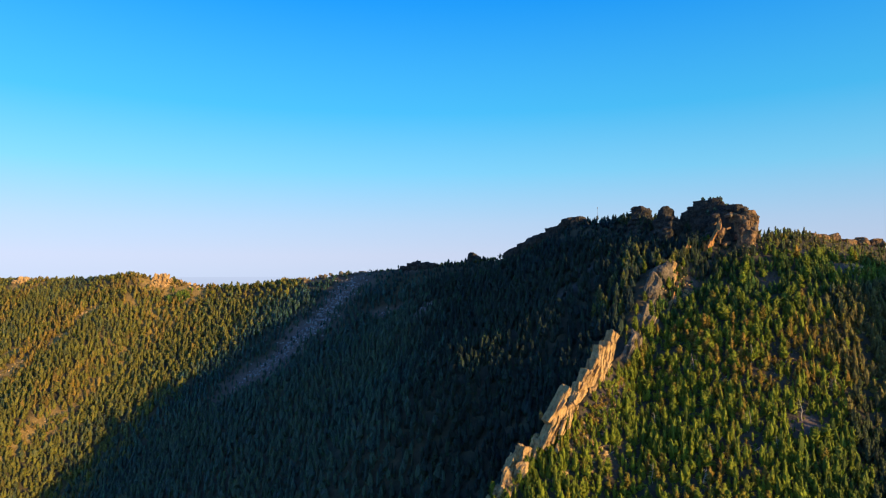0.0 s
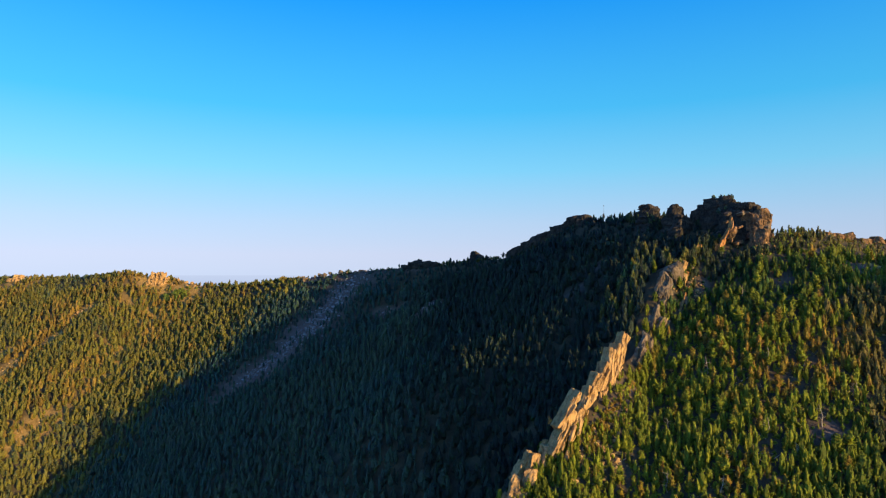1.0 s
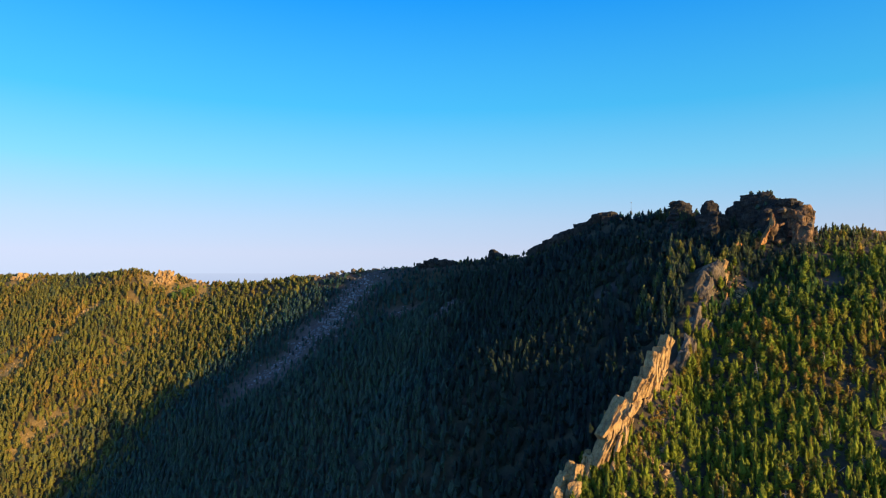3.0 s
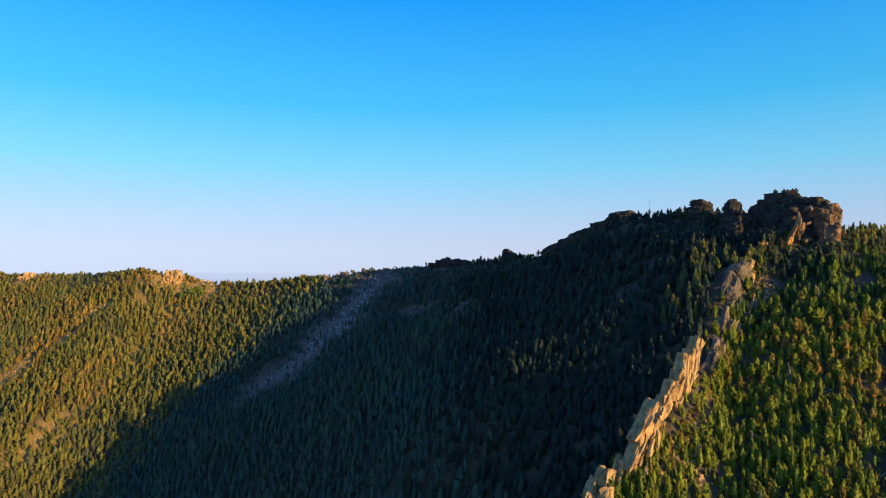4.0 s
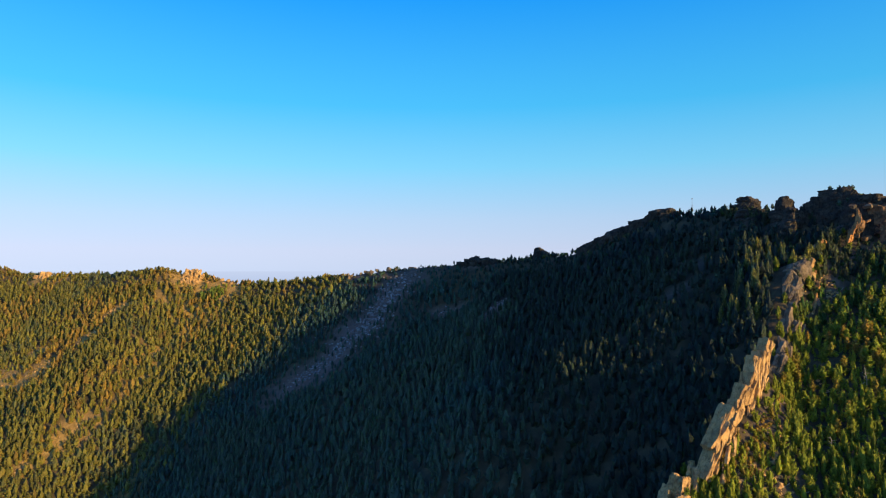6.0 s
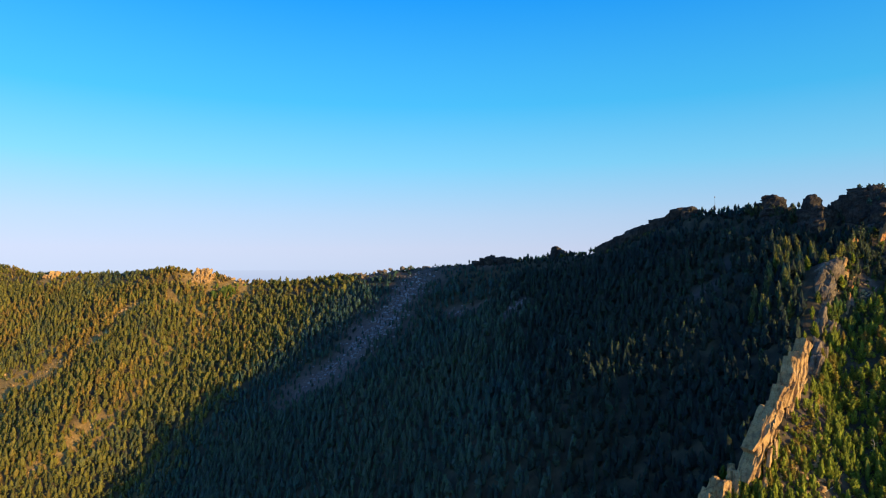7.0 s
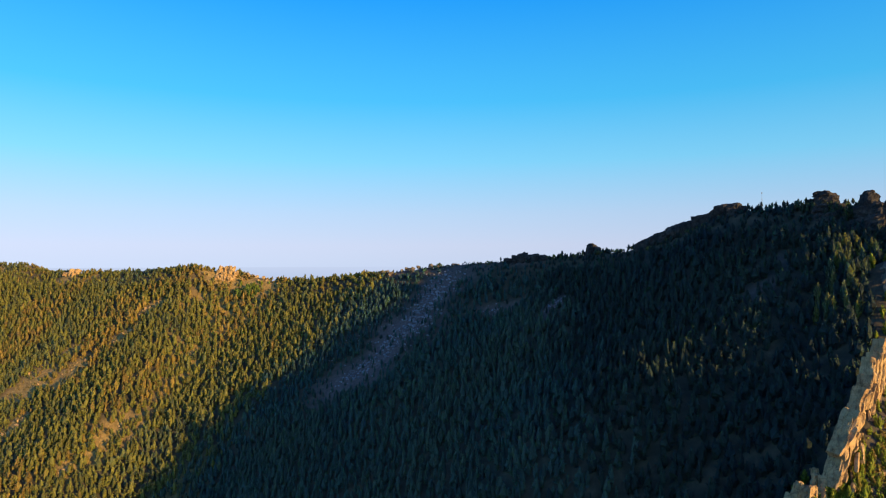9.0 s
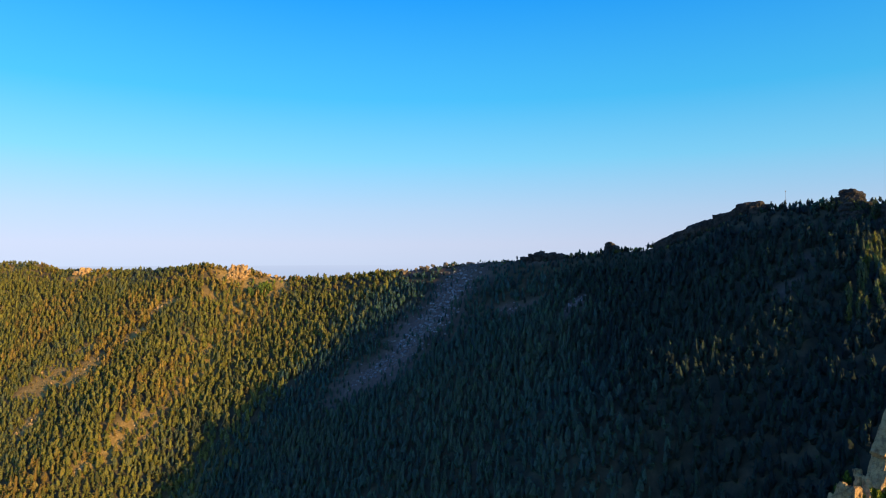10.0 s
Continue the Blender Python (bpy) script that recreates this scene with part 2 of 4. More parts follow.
# x, y, half length, half width, turn in degrees, weight: bare stony places on the slopes
SCREE_SPOTS = [(-48, 592, 28, 20, 30, 0.65), (-65, 568, 37, 37, 50, 0.84), (-87, 543, 37, 40, 60, 0.84), (-109, 521, 35, 34, 30, 0.84), (-138, 522, 34, 26, -10, 0.78), (-158, 532, 20, 12, -10, 0.5),
    (-140, 566, 16, 10, 40, 0.3), (-25, 578, 24, 14, -40, 0.45), (20, 457, 13, 8, 50, 1.0), (-16, 512, 34, 8, -32, 0.75), (106, 345, 14, 6, 0, 0.5), (121, 362, 12, 6, 0, 0.5),
    (-90, 622, 42, 10, -32, 0.8), (112, 455, 36, 9, -50, 0.55), (12, 546, 20, 7, -35, 0.9)]
CLEARINGS = [(-376, 694, 17, 10, 20, 1.0), (-392, 669, 15, 13, 0, 1.0), (-448, 682, 20, 8, 0, 0.9), (-435, 651, 19, 18, 0, 1.0), (-480, 657, 30, 20, 0, 1.0), (-339, 566, 32, 18, 15, 0.28),
    (-465, 612, 18, 12, 20, 0.9), (-372, 544, 11, 9, 0, 0.55), (-259, 702, 24, 12, -30, 0.95), (-310, 722, 28, 12, -20, 0.95), (-300, 690, 12, 16, 0, 0.2), (-540, 826, 18, 9, 0, 0.8)]
SUNNY_SPOTS = [(190, 330, 16, 12, -60, 0.8), (173, 213, 8, 6, 0, 0.8), (247, 287, 28, 8, 10, 1.0), (225, 300, 12, 4, 10, 0.6), (196, 284, 9, 4, 0, 0.5), (176, 239, 12, 9, 0, 0.2), (125, 198, 24, 10, 10, 0.35), (156, 243, 10, 8, 0, 0.2), (104, 244, 18, 4, 37, 0.5), (90, 231, 11, 4, 45, 0.4),
    (103, 222, 8, 6, 0, 0.25), (143, 214, 8, 5, 0, 0.4), (198, 306, 16, 6, 0, 0.3), (180, 311, 12, 8, 0, 0.5), (265, 331, 32, 6, 12, 0.8),
    (163, 300, 8, 10, 0, 0.5)]
BARE = SCREE_SPOTS + CLEARINGS + SUNNY_SPOTS


def bareness(x, y, spots=None):
    x, y = np.asarray(x, float), np.asarray(y, float)
    out = np.zeros(x.shape)
    wob = 0.9 * rough_noise(x, y, 22, 9)
    for cx, cy, a, b, turn, w in spots or BARE:
        c, s = math.cos(radians(turn)), math.sin(radians(turn))
        u, v = ((x - cx) * c + (y - cy) * s) / a, (-(x - cx) * s + (y - cy) * c) / b
        out = np.maximum(out, w * np.clip(1.15 * (1.15 - np.hypot(u, v) + wob), 0, 1))
    return out


def dry_grass(x, y):
    """Patches of dry grass among the trees of the sunlit slope."""
    x, y = np.asarray(x, float), np.asarray(y, float)
    return np.clip(4 * rough_noise(x, y, 70, 13), 0, 1) * np.clip((-200 - x) / 60, 0, 1)


# ---- mesh helpers ----
def mesh_from(name, verts, faces, mat, smooth=False, attributes=None):
    me = bpy.data.meshes.new(name)
    verts, faces = np.asarray(verts, np.float32), np.asarray(faces, np.int32)
    k = faces.shape[1]
    me.vertices.add(len(verts))
    me.vertices.foreach_set("co", verts.ravel())
    me.loops.add(faces.size)
    me.loops.foreach_set("vertex_index", faces.ravel())
    me.polygons.add(len(faces))
    me.polygons.foreach_set("loop_start", np.arange(len(faces), dtype=np.int32) * k)
    me.polygons.foreach_set("use_smooth", np.full(len(faces), smooth))
    for key, values in (attributes or {}).items():
        me.attributes.new(key, "FLOAT", "POINT").data.foreach_set("value", np.asarray(values, np.float32))
    me.materials.append(mat)
    me.update(calc_edges=True)
    return me


def part(name, me, parent, label=""):
    ob = new(name, me)
    ob.parent = parent
    if label:
        tagged(ob, label)
    return ob


def turn_matrix(rng):
    q = rng.normal(size=4)
    w, x, y, z = q / np.linalg.norm(q)
    return np.array([[1 - 2 * (y * y + z * z), 2 * (x * y - z * w), 2 * (x * z + y * w)],
                     [2 * (x * y + z * w), 1 - 2 * (x * x + z * z), 2 * (y * z - x * w)],
                     [2 * (x * z - y * w), 2 * (y * z + x * w), 1 - 2 * (x * x + y * y)]])


# ---- the ground ----
def stretched(lo, hi, step, end_lo, end_hi):
    """Even steps from lo to hi, and growing ones out to the ends."""
    mid, out = list(np.arange(lo, hi + 0.1, step)), []
    for start, end, sign in ((mid[0], end_lo, -1), (mid[-1], end_hi, 1)):
        side, p, d = [], start, step
        while (p - end) * sign < 0:
            d *= 1.25
            p = p + sign * d
            side.append(end if (p - end) * sign > 0 else p)
        out.append(side)
    return np.array(out[0][::-1] + mid + out[1])


gx, gy = stretched(-700, 420, 4.8, -4850, 4850), stretched(-130, 900, 4.8, -4850, 4850)
X, Y = np.meshgrid(gx, gy)
Z = height(X, Y)
nx, ny = len(gx), len(gy)
idx = np.arange(nx * ny).reshape(ny, nx)
quads = np.stack([idx[:-1, :-1], idx[:-1, 1:], idx[1:, 1:], idx[1:, :-1]], -1).reshape(-1, 4)
ground = new("ground", mesh_from("ground", np.stack([X, Y, Z], -1).reshape(-1, 3), quads, GROUND, True, {"bare": bareness(X, Y).ravel(), "straw": np.clip(1.7 * bareness(X, Y, CLEARINGS) + 0.9 * dry_grass(X, Y), 0, 1).ravel()}))
tagged(ground, "steep hillsides of brown needle litter and stony clearings", "ground", kind="structure")

# a glowing ring for the plain far beyond the hills, haze painted in
haze, nt_, bs_ = material("glowing_haze", 1.0)
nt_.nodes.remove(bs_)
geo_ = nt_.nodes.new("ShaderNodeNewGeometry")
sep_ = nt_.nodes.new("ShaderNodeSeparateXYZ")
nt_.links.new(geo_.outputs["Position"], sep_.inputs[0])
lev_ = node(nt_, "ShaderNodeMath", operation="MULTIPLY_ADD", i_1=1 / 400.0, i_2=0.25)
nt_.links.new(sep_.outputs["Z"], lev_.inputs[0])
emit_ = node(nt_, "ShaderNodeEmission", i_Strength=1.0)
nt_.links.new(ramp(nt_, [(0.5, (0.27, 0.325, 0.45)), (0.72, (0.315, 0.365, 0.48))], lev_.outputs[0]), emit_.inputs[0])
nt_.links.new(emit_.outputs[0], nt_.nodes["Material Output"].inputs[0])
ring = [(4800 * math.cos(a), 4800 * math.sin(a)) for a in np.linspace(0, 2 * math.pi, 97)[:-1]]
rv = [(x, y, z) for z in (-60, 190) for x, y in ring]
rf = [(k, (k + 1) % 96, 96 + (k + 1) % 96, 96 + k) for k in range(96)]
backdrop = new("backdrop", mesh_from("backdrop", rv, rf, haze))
tagged(backdrop, "glowing ring painted as a pale blue hazy plain behind the hills", "plain", kind="structure")


# ---- rocks ----
def cube_sphere(n):
    """Grid points over a cube's faces, joined at the edges, with its quads."""
    seen, verts, faces = {}, [], []

    def at(p):
        if p not in seen:
            seen[p] = len(verts)
            verts.append(p)
        return seen[p]

    for axis in range(3):
        for side in (0, n):
            for a in range(n):
                for b in range(n):
                    quad = []
                    for i, j in ((a, b), (a + 1, b), (a + 1, b + 1), (a, b + 1)):
                        p = [i, j]
                        p.insert(axis, side)
                        quad.append(at(tuple(p)))
                    faces.append(quad[::-1] if (side == 0) != (axis == 1) else quad)
    return np.array(verts, float) * 2 / n - 1, np.array(faces)


SHELLS = {n: cube_sphere(n) for n in (2, 3, 5, 8, 12, 16, 22)}


def rock_mesh(name, size, seed, n=5, cuts=6, rough=0.05, mat=None, worn=0.12, split=None, skew=0.10):
    """A broken block of granite: a box with skewed sides and split-off corners; its origin is at its middle. split: how many pieces it is cracked into,
    how far they stand in or out in metres, their stretch along its axes, and how much more its front (-y) is broken than the rest."""
    base, faces = SHELLS[n]
    rng = np.random.default_rng(seed)
    planes = [(np.eye(3)[k // 2] * (1 - 2 * (k % 2)) + rng.normal(size=3) * skew, rng.uniform(0.86, 1.0)) for k in range(6)]
    for _ in range(cuts):
        p = rng.normal(size=3)
        p /= np.abs(p).max()
        planes.append((p, rng.uniform(0.95, 1.35) * np.abs(p).sum() ** 0.55))
    reach = np.full(len(base), 9.0)
    for p, d in planes:
        c = base @ p
        reach = np.minimum(reach, np.where(c > 1e-3, d / np.maximum(c, 1e-3), 9.0))
    v = base * reach[:, None]
    v = v * (1 - worn) + v / np.linalg.norm(v, axis=1)[:, None] * worn * 1.12
    off = Vector((seed * 7.13 % 97, seed * 3.71 % 89, seed * 5.37 % 83))
    scale = np.array(size) / max(size)
    d = np.array([noise.noise(Vector(p * scale) * 2.2 + off) + 0.6 * noise.noise(Vector(p * scale) * 5.5 + off) + 0.4 * noise.noise(Vector(p * scale) * 12.0 + off) for p in v])
    v = v * (1 + rough * d[:, None]) * np.array(size) / 2
    if split:
        count, depth, stretch, front = split
        seeds = rng.uniform(-0.55, 0.55, (count, 3)) * size
        warped = v + 0.5 * np.stack([d, np.roll(d, 1), d * d], 1)
        piece = np.argmin((((warped[:, None, :] - seeds[None]) / np.array(stretch)) ** 2).sum(2), 1)
        out = v / (np.array(size) / 2)
        out = np.sign(out) * np.abs(out) ** 4
        out /= np.linalg.norm(out, axis=1)[:, None] + 1e-6
        tilt = (rng.normal(size=(count, 3))[piece] * (v - seeds[piece])).sum(1) * 0.10
        step = rng.uniform(-1.0, 0.5, count)[piece] * depth + np.clip(tilt, -0.6 * depth, 0.6 * depth)
        v = v + out * (step * (1 + (front - 1) * np.clip(-out[:, 1] * 1.5, 0, 1)))[:, None]
    return mesh_from(name, v, faces, mat or ROCK)


class Pile:
    """A thing made of rocks set at places in the world; its first rock gives its foot."""

    def __init__(self, name, label, seed, group=""):
        self.root, self.seed, self.count, self.first = tagged(new(name), label, "rock", group), seed, 0, None

    def add(self, kind, x, y, z, size, turn=0.0, lean=0.0, tip=0.0, n=5, cuts=6, rough=0.05, mat=None, worn=0.12, split=None, skew=0.10):
        """z: the middle's height."""
        if self.first is None:
            self.first = Matrix.Translation((x, y, z - size[2] / 2))
            self.root.matrix_basis = self.first
        self.count += 1
        ob = part(kind, rock_mesh(kind, size, self.seed * 1000 + self.count, n, cuts, rough, mat, worn, split, skew), self.root)
        ob.matrix_basis = self.first.inverted() @ pose(x, y, z, tip, lean, turn)
        return ob


# slabs of the rib: x, y, top, length along it, thickness, height
WALL = [(110, 259.5, 174, 6, 4.2, 22), (106.5, 257, 170.5, 6, 4.5, 21), (103, 254.5, 166.5, 6, 4.5, 20), (99.5, 252, 162, 6, 4.5, 19), (95.5, 249, 157.5, 6, 4.0, 18),
        (91.5, 245.5, 152.5, 6, 3.5, 16), (87, 241, 144.5, 7, 3.0, 15), (83.5, 237.5, 151.5, 4, 4.3, 20), (81, 236, 144.5, 4.5, 4.3, 17), (77.5, 234.5, 138, 4.5, 4.3, 14)]
BROKEN = [(71, 233.5, 133.5, 4, 6, 10), (67, 231.5, 130, 4, 5.5, 9), (63.5, 230, 126.5, 4, 7, 11), (59.5, 228, 120.5, 4.5, 6, 9), (56, 226.5, 116.5, 5, 7, 11),
          (51.5, 224.5, 109.5, 5, 6, 10), (47.5, 222.5, 105, 5, 6.5, 11), (42.5, 219.5, 96.5, 5.5, 6.5, 11), (36.5, 216.5, 89.5, 5.5, 6.5, 11)]
SLABS = WALL + BROKEN
ALONG = 37.0


def make_rib():
    rng = random.Random(11)
    rib = Pile("rock_rib", "long jagged rib of tan granite slabs running down the slope", 1)
    c, d = math.cos(radians(ALONG)), math.sin(radians(ALONG))
    for k, (x, y, top, length, thick, tall) in enumerate(SLABS):
        turn, lean = ALONG - 6 + rng.uniform(-3, 2), (rng.uniform(16, 24) if k < 7 else rng.uniform(34, 40)) if k < 10 else rng.uniform(22, 32)
        if k < 10:
            sx, sz = math.sin(radians(lean)) * tall / 2, math.cos(radians(lean)) * tall / 2
            # the slabs stand like stairs: smooth ends down the rib, a shattered face towards the sun
            rib.add("slab", x - sx * c + (0.2 if k < 7 else 1.2) * d, y - sx * d - (0.2 if k < 7 else 1.2) * c, top - sz + (0.3, -0.5, 0.4, -0.2, 0.2)[k % 5], (3.8 if k < 7 else length - 0.7, thick + 1.3, tall), turn, lean, rng.uniform(-3, 3), 22, 3, 0.07, None, 0.09, (46, 0.16, (1.0, 1.2, 7.0), 5.0), 0.03)
        else:
            # lower down the rib breaks up into boulders
            for j in range(5):
                w = rng.uniform(0.45, 1.0) * thick
                u, v = rng.uniform(-2.6, 2.6), rng.uniform(-0.55, 0.55) * thick
                rib.add("boulder", x + u * c + v * d, y + u * d - v * c, top + 0.85 * u - 0.45 * w - rng.uniform(0, 3.5) - 0.5 * abs(v), (w, w * rng.uniform(0.6, 1.0), w * rng.uniform(0.8, 1.7)), rng.uniform(0, 90), rng.uniform(0, 40), rng.uniform(-15, 15), 8, 9, 0.2, None, 0.15)
        for row, count in ((0, 0), (1, 1), (2, 3), (3, 4 if k < 7 else 6 if k < 10 else 1)):
            for _ in range(count if k < 10 else count // 2):
                # sheets that split off the rib's face and lie along its fall
                w, h = 0.5 + 1.3 * rng.random() ** 1.5, rng.uniform(0.25, 0.75) * tall * (0.8, 0.8, 0.65, 0.5)[row]
                far, shift = thick / 2 + (-0.9, -0.5, 0.1, 1.0)[row] + rng.uniform(-0.4, 0.5) + (7 <= k < 10) * row * 0.7, rng.uniform(-3.6, 2.6)
                down = (2.0, 5.0, 8.0, 11.5)[row] + rng.uniform(0.0, 3.0) - 0.8 * shift
                px_, py_ = x + d * far + c * (shift - 0.3 * down), y - c * far + d * (shift - 0.3 * down)
                rib.add("rock_column", px_, py_, top - down - 0.2 * h, (w, w * rng.uniform(0.5, 1.0), h), ALONG + rng.uniform(-25, 25), rng.uniform(22, 46), rng.uniform(-14, 6), 5, 8, 0.15, None, 0.03)
    return rib


make_rib()

bluff = Pile("rock_bluff", "steep granite bluff below the summit, its sunlit edge coloured lighter", 2)
# brighter rock paints the sunlit front, grey-brown the shaded face
for k, (x, y, z, a, b, c, turn, lean, tip) in enumerate([(147, 305.5, 194.5, 10, 7, 25, -60, 12, -16), (142, 300.5, 188.5, 8, 7, 22, -62, 10, -16), (138.5, 295.5, 183.5, 7, 6, 17, -52, 12, -14), (152.5, 306.5, 194, 4.6, 5, 23, 10, 16, -16),
                                                         (149.5, 301.5, 186.5, 6, 5, 18, 4, 12, -16), (146, 297, 181, 6, 5, 15, 14, 10, -16), (158, 312, 200, 8, 6, 15, -10, 14, -14), (166, 318, 206, 7, 6, 13, 0, 20, -10)]):
    bluff.add("block", x, y, z, (a, b, c), turn, lean, tip, 22, 14, 0.12, ROCK if k in (3, 4) else GREY_BROWN, 0.3, (60, 0.7 if k < 3 else 1.1, (1.5, 1.5, 3.5), 1.5), 0.26)
for x, y, z, a, b, c, turn, lean, tip, mat in [(154.6, 305.0, 201, 2.2, 4, 11, -40, 16, -6, ROCK), (154.0, 303.0, 193, 2.6, 4, 13, -30, 6, -8, ROCK), (152.4, 300.5, 186, 2.2, 3.4, 11, -36, -2, -6, SUNLIT_ROCK), (156.5, 306.5, 197, 1.6, 3, 8, -20, 20, -6, SUNLIT_ROCK), (166.5, 317.5, 211, 2.0, 3, 8, -14, 34, -4, SUNLIT_ROCK), (163, 314.5, 206, 1.5, 3, 7, -20, 30, -6, SUNLIT_ROCK)]:
    bluff.add("rock_column", x, y, z, (a, b, c), turn, lean, tip, 12, 9, 0.2, mat, 0.06, (16, 0.3, (1.0, 1.0, 3.0), 1.4))
rb = random.Random(4)
for k in range(14):
    u = rb.random()
    bluff.add("rock_column", 147 + 20 * u + rb.uniform(-1, 1.5), 292 + 18 * u + rb.uniform(-1.5, 1), 180 + 22 * u + rb.uniform(-5, 2), (rb.uniform(1.0, 2.4), rb.uniform(1.2, 2.4), rb.uniform(3, 8)), rb.uniform(10, 60), rb.uniform(8, 30), rb.uniform(-8, 4), 5, 7, 0.18, (GREY_BROWN, SUNLIT_ROCK, GREY_BROWN, ROCK)[k % 4], 0.05)

outcrop = Pile("rock_outcrop", "broken tan outcrop where the rib rises again", 4)
for x, y, z, a, b, c, turn, lean in [(123, 270.5, 164, 4, 4, 14, 40, 18), (119, 267, 161, 3, 3, 12, 25, 20), (126, 274, 167, 3.5, 4, 11, 50, 22), (121, 266, 162, 2.5, 3, 10, 10, 12),
                                     (131, 283, 174, 4, 5, 13, 37, 20), (134, 286, 178, 4, 4, 12, 25, 18), (138, 290, 181, 4, 5, 13, 45, 20), (135, 282, 175, 3, 3, 11, 10, 24)]:
    outcrop.add("block", x - 1, y + 0.5, z - (1.8 if x > 128 else 1.0), (a, b, c), turn, lean + 6, 0, 12, 9, 0.15, GREY_BROWN, 0.08, (30, 0.4, (1.2, 1.2, 2.5), 1.6))
for k in range(11):
    u = rb.random()
    outcrop.add("rock_column", 119 + 20 * u + rb.uniform(-1, 2), 264 + 21 * u + rb.uniform(-2, 2), 158.5 + 17 * u + rb.uniform(-2, 2.5), (rb.uniform(1, 2.2), rb.uniform(1, 2), rb.uniform(4, 8)), rb.uniform(10, 60), rb.uniform(10, 40), rb.uniform(-8, 4), 5, 7, 0.18, ROCK if k % 3 == 0 else GREY_BROWN, 0.05)

summit = Pile("summit_tor", "massive dark layered granite tor crowning the summit", 3)
# the left blocks' near-black colour carries shade as well as lichen
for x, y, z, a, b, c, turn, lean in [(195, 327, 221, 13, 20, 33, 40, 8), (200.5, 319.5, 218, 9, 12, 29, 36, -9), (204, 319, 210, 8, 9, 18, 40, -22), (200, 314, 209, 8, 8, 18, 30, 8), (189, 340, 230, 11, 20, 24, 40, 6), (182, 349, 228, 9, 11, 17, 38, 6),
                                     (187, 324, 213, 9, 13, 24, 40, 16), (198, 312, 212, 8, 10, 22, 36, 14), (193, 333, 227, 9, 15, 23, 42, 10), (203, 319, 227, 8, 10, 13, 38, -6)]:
    summit.add("block", x, y, z, (a, b, c), turn, lean, 0, 22, 8, 0.13, BROWN if x > 196.5 else LICHEN_SHADE, 0.2, (130, 0.85, (1.6, 1.6, 1.5), 1.5))
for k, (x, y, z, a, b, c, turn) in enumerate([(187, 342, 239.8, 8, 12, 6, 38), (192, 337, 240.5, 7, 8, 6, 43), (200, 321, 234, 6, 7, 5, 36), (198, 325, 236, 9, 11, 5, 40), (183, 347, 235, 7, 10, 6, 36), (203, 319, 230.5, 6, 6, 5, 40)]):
    summit.add("layer", x, y, z, (a, b, c), turn, 4 - 3 * (k % 3), 2, 12, 7, 0.12, LICHEN_SHADE, 0.2, (40, 0.45, (2.0, 2.0, 0.6), 1.0))
for k, (x, y, z, wide, long_, slant) in enumerate([(181.4, 314.2, 219.6, 1.9, 8, 38), (184.6, 315.0, 224.5, 0.9, 9, 36), (179.6, 314.2, 216.2, 2.8, 7, 30), (186.5, 317.0, 222.0, 2.4, 8, 30)]):
    summit.add("ramp_slab", x, y, z, (wide, 2.6, long_), 24 + 5 * k, slant, -8, 12, 10, 0.16, BROWN if k == 3 else SUNLIT_ROCK, 0.05, (18, 0.35, (1.0, 1.0, 3.0), 1.2), 0.3)
for k in range(12):
    u = rb.random()
    summit.add("rib_stone", 183 + 22 * u, 321 - 7 * u + rb.uniform(-2, 2), 212 + rb.uniform(-2, 11), (rb.uniform(0.7, 2.2), rb.uniform(1.5, 4), rb.uniform(4, 10)), 34 + rb.uniform(-14, 14), rb.uniform(28, 48), rb.uniform(-10, 6), 5, 8, 0.12, LICHEN_SHADE if k % 3 == 0 else BROWN, 0.0)

for k in range(22):
    u, v = rb.random(), rb.random()
    summit.add("plate", 184 + 22 * u, 319 - 7 * u + 3 * v + rb.uniform(-1, 1), 212 + 20 * v, (rb.uniform(2.5, 5.5), rb.uniform(2.0, 3.5), rb.uniform(0.9, 2.0)), 36 + rb.uniform(-20, 20), rb.uniform(-42, -18), rb.uniform(-10, 10), 5, 8, 0.12, (LICHEN_SHADE, BROWN, BROWN, GREY_BROWN)[k % 4], 0.05)

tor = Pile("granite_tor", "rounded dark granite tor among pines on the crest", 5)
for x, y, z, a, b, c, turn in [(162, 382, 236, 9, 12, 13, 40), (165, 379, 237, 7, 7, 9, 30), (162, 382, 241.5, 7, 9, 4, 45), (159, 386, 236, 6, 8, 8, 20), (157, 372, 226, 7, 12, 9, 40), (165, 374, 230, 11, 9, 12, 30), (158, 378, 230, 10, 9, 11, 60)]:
    tor.add("block", x, y, z, (a, b, c), turn, 4, 0, 12, 9, 0.10, LICHEN_SHADE, 0.32, (40, 0.6, (2.4, 2.4, 0.8), 1.0))
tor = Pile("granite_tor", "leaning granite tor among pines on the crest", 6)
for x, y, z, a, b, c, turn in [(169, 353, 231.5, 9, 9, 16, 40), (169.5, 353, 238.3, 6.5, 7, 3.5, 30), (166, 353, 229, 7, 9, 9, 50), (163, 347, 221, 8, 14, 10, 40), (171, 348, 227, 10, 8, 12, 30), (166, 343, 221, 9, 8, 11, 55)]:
    tor.add("block", x, y, z, (a, b, c), turn, 8, 0, 12, 9, 0.10, LICHEN_SHADE, 0.32, (40, 0.6, (2.4, 2.4, 0.8), 1.0))
tor = Pile("granite_tor", "broken sunlit granite outcrop on the distant crest", 7)
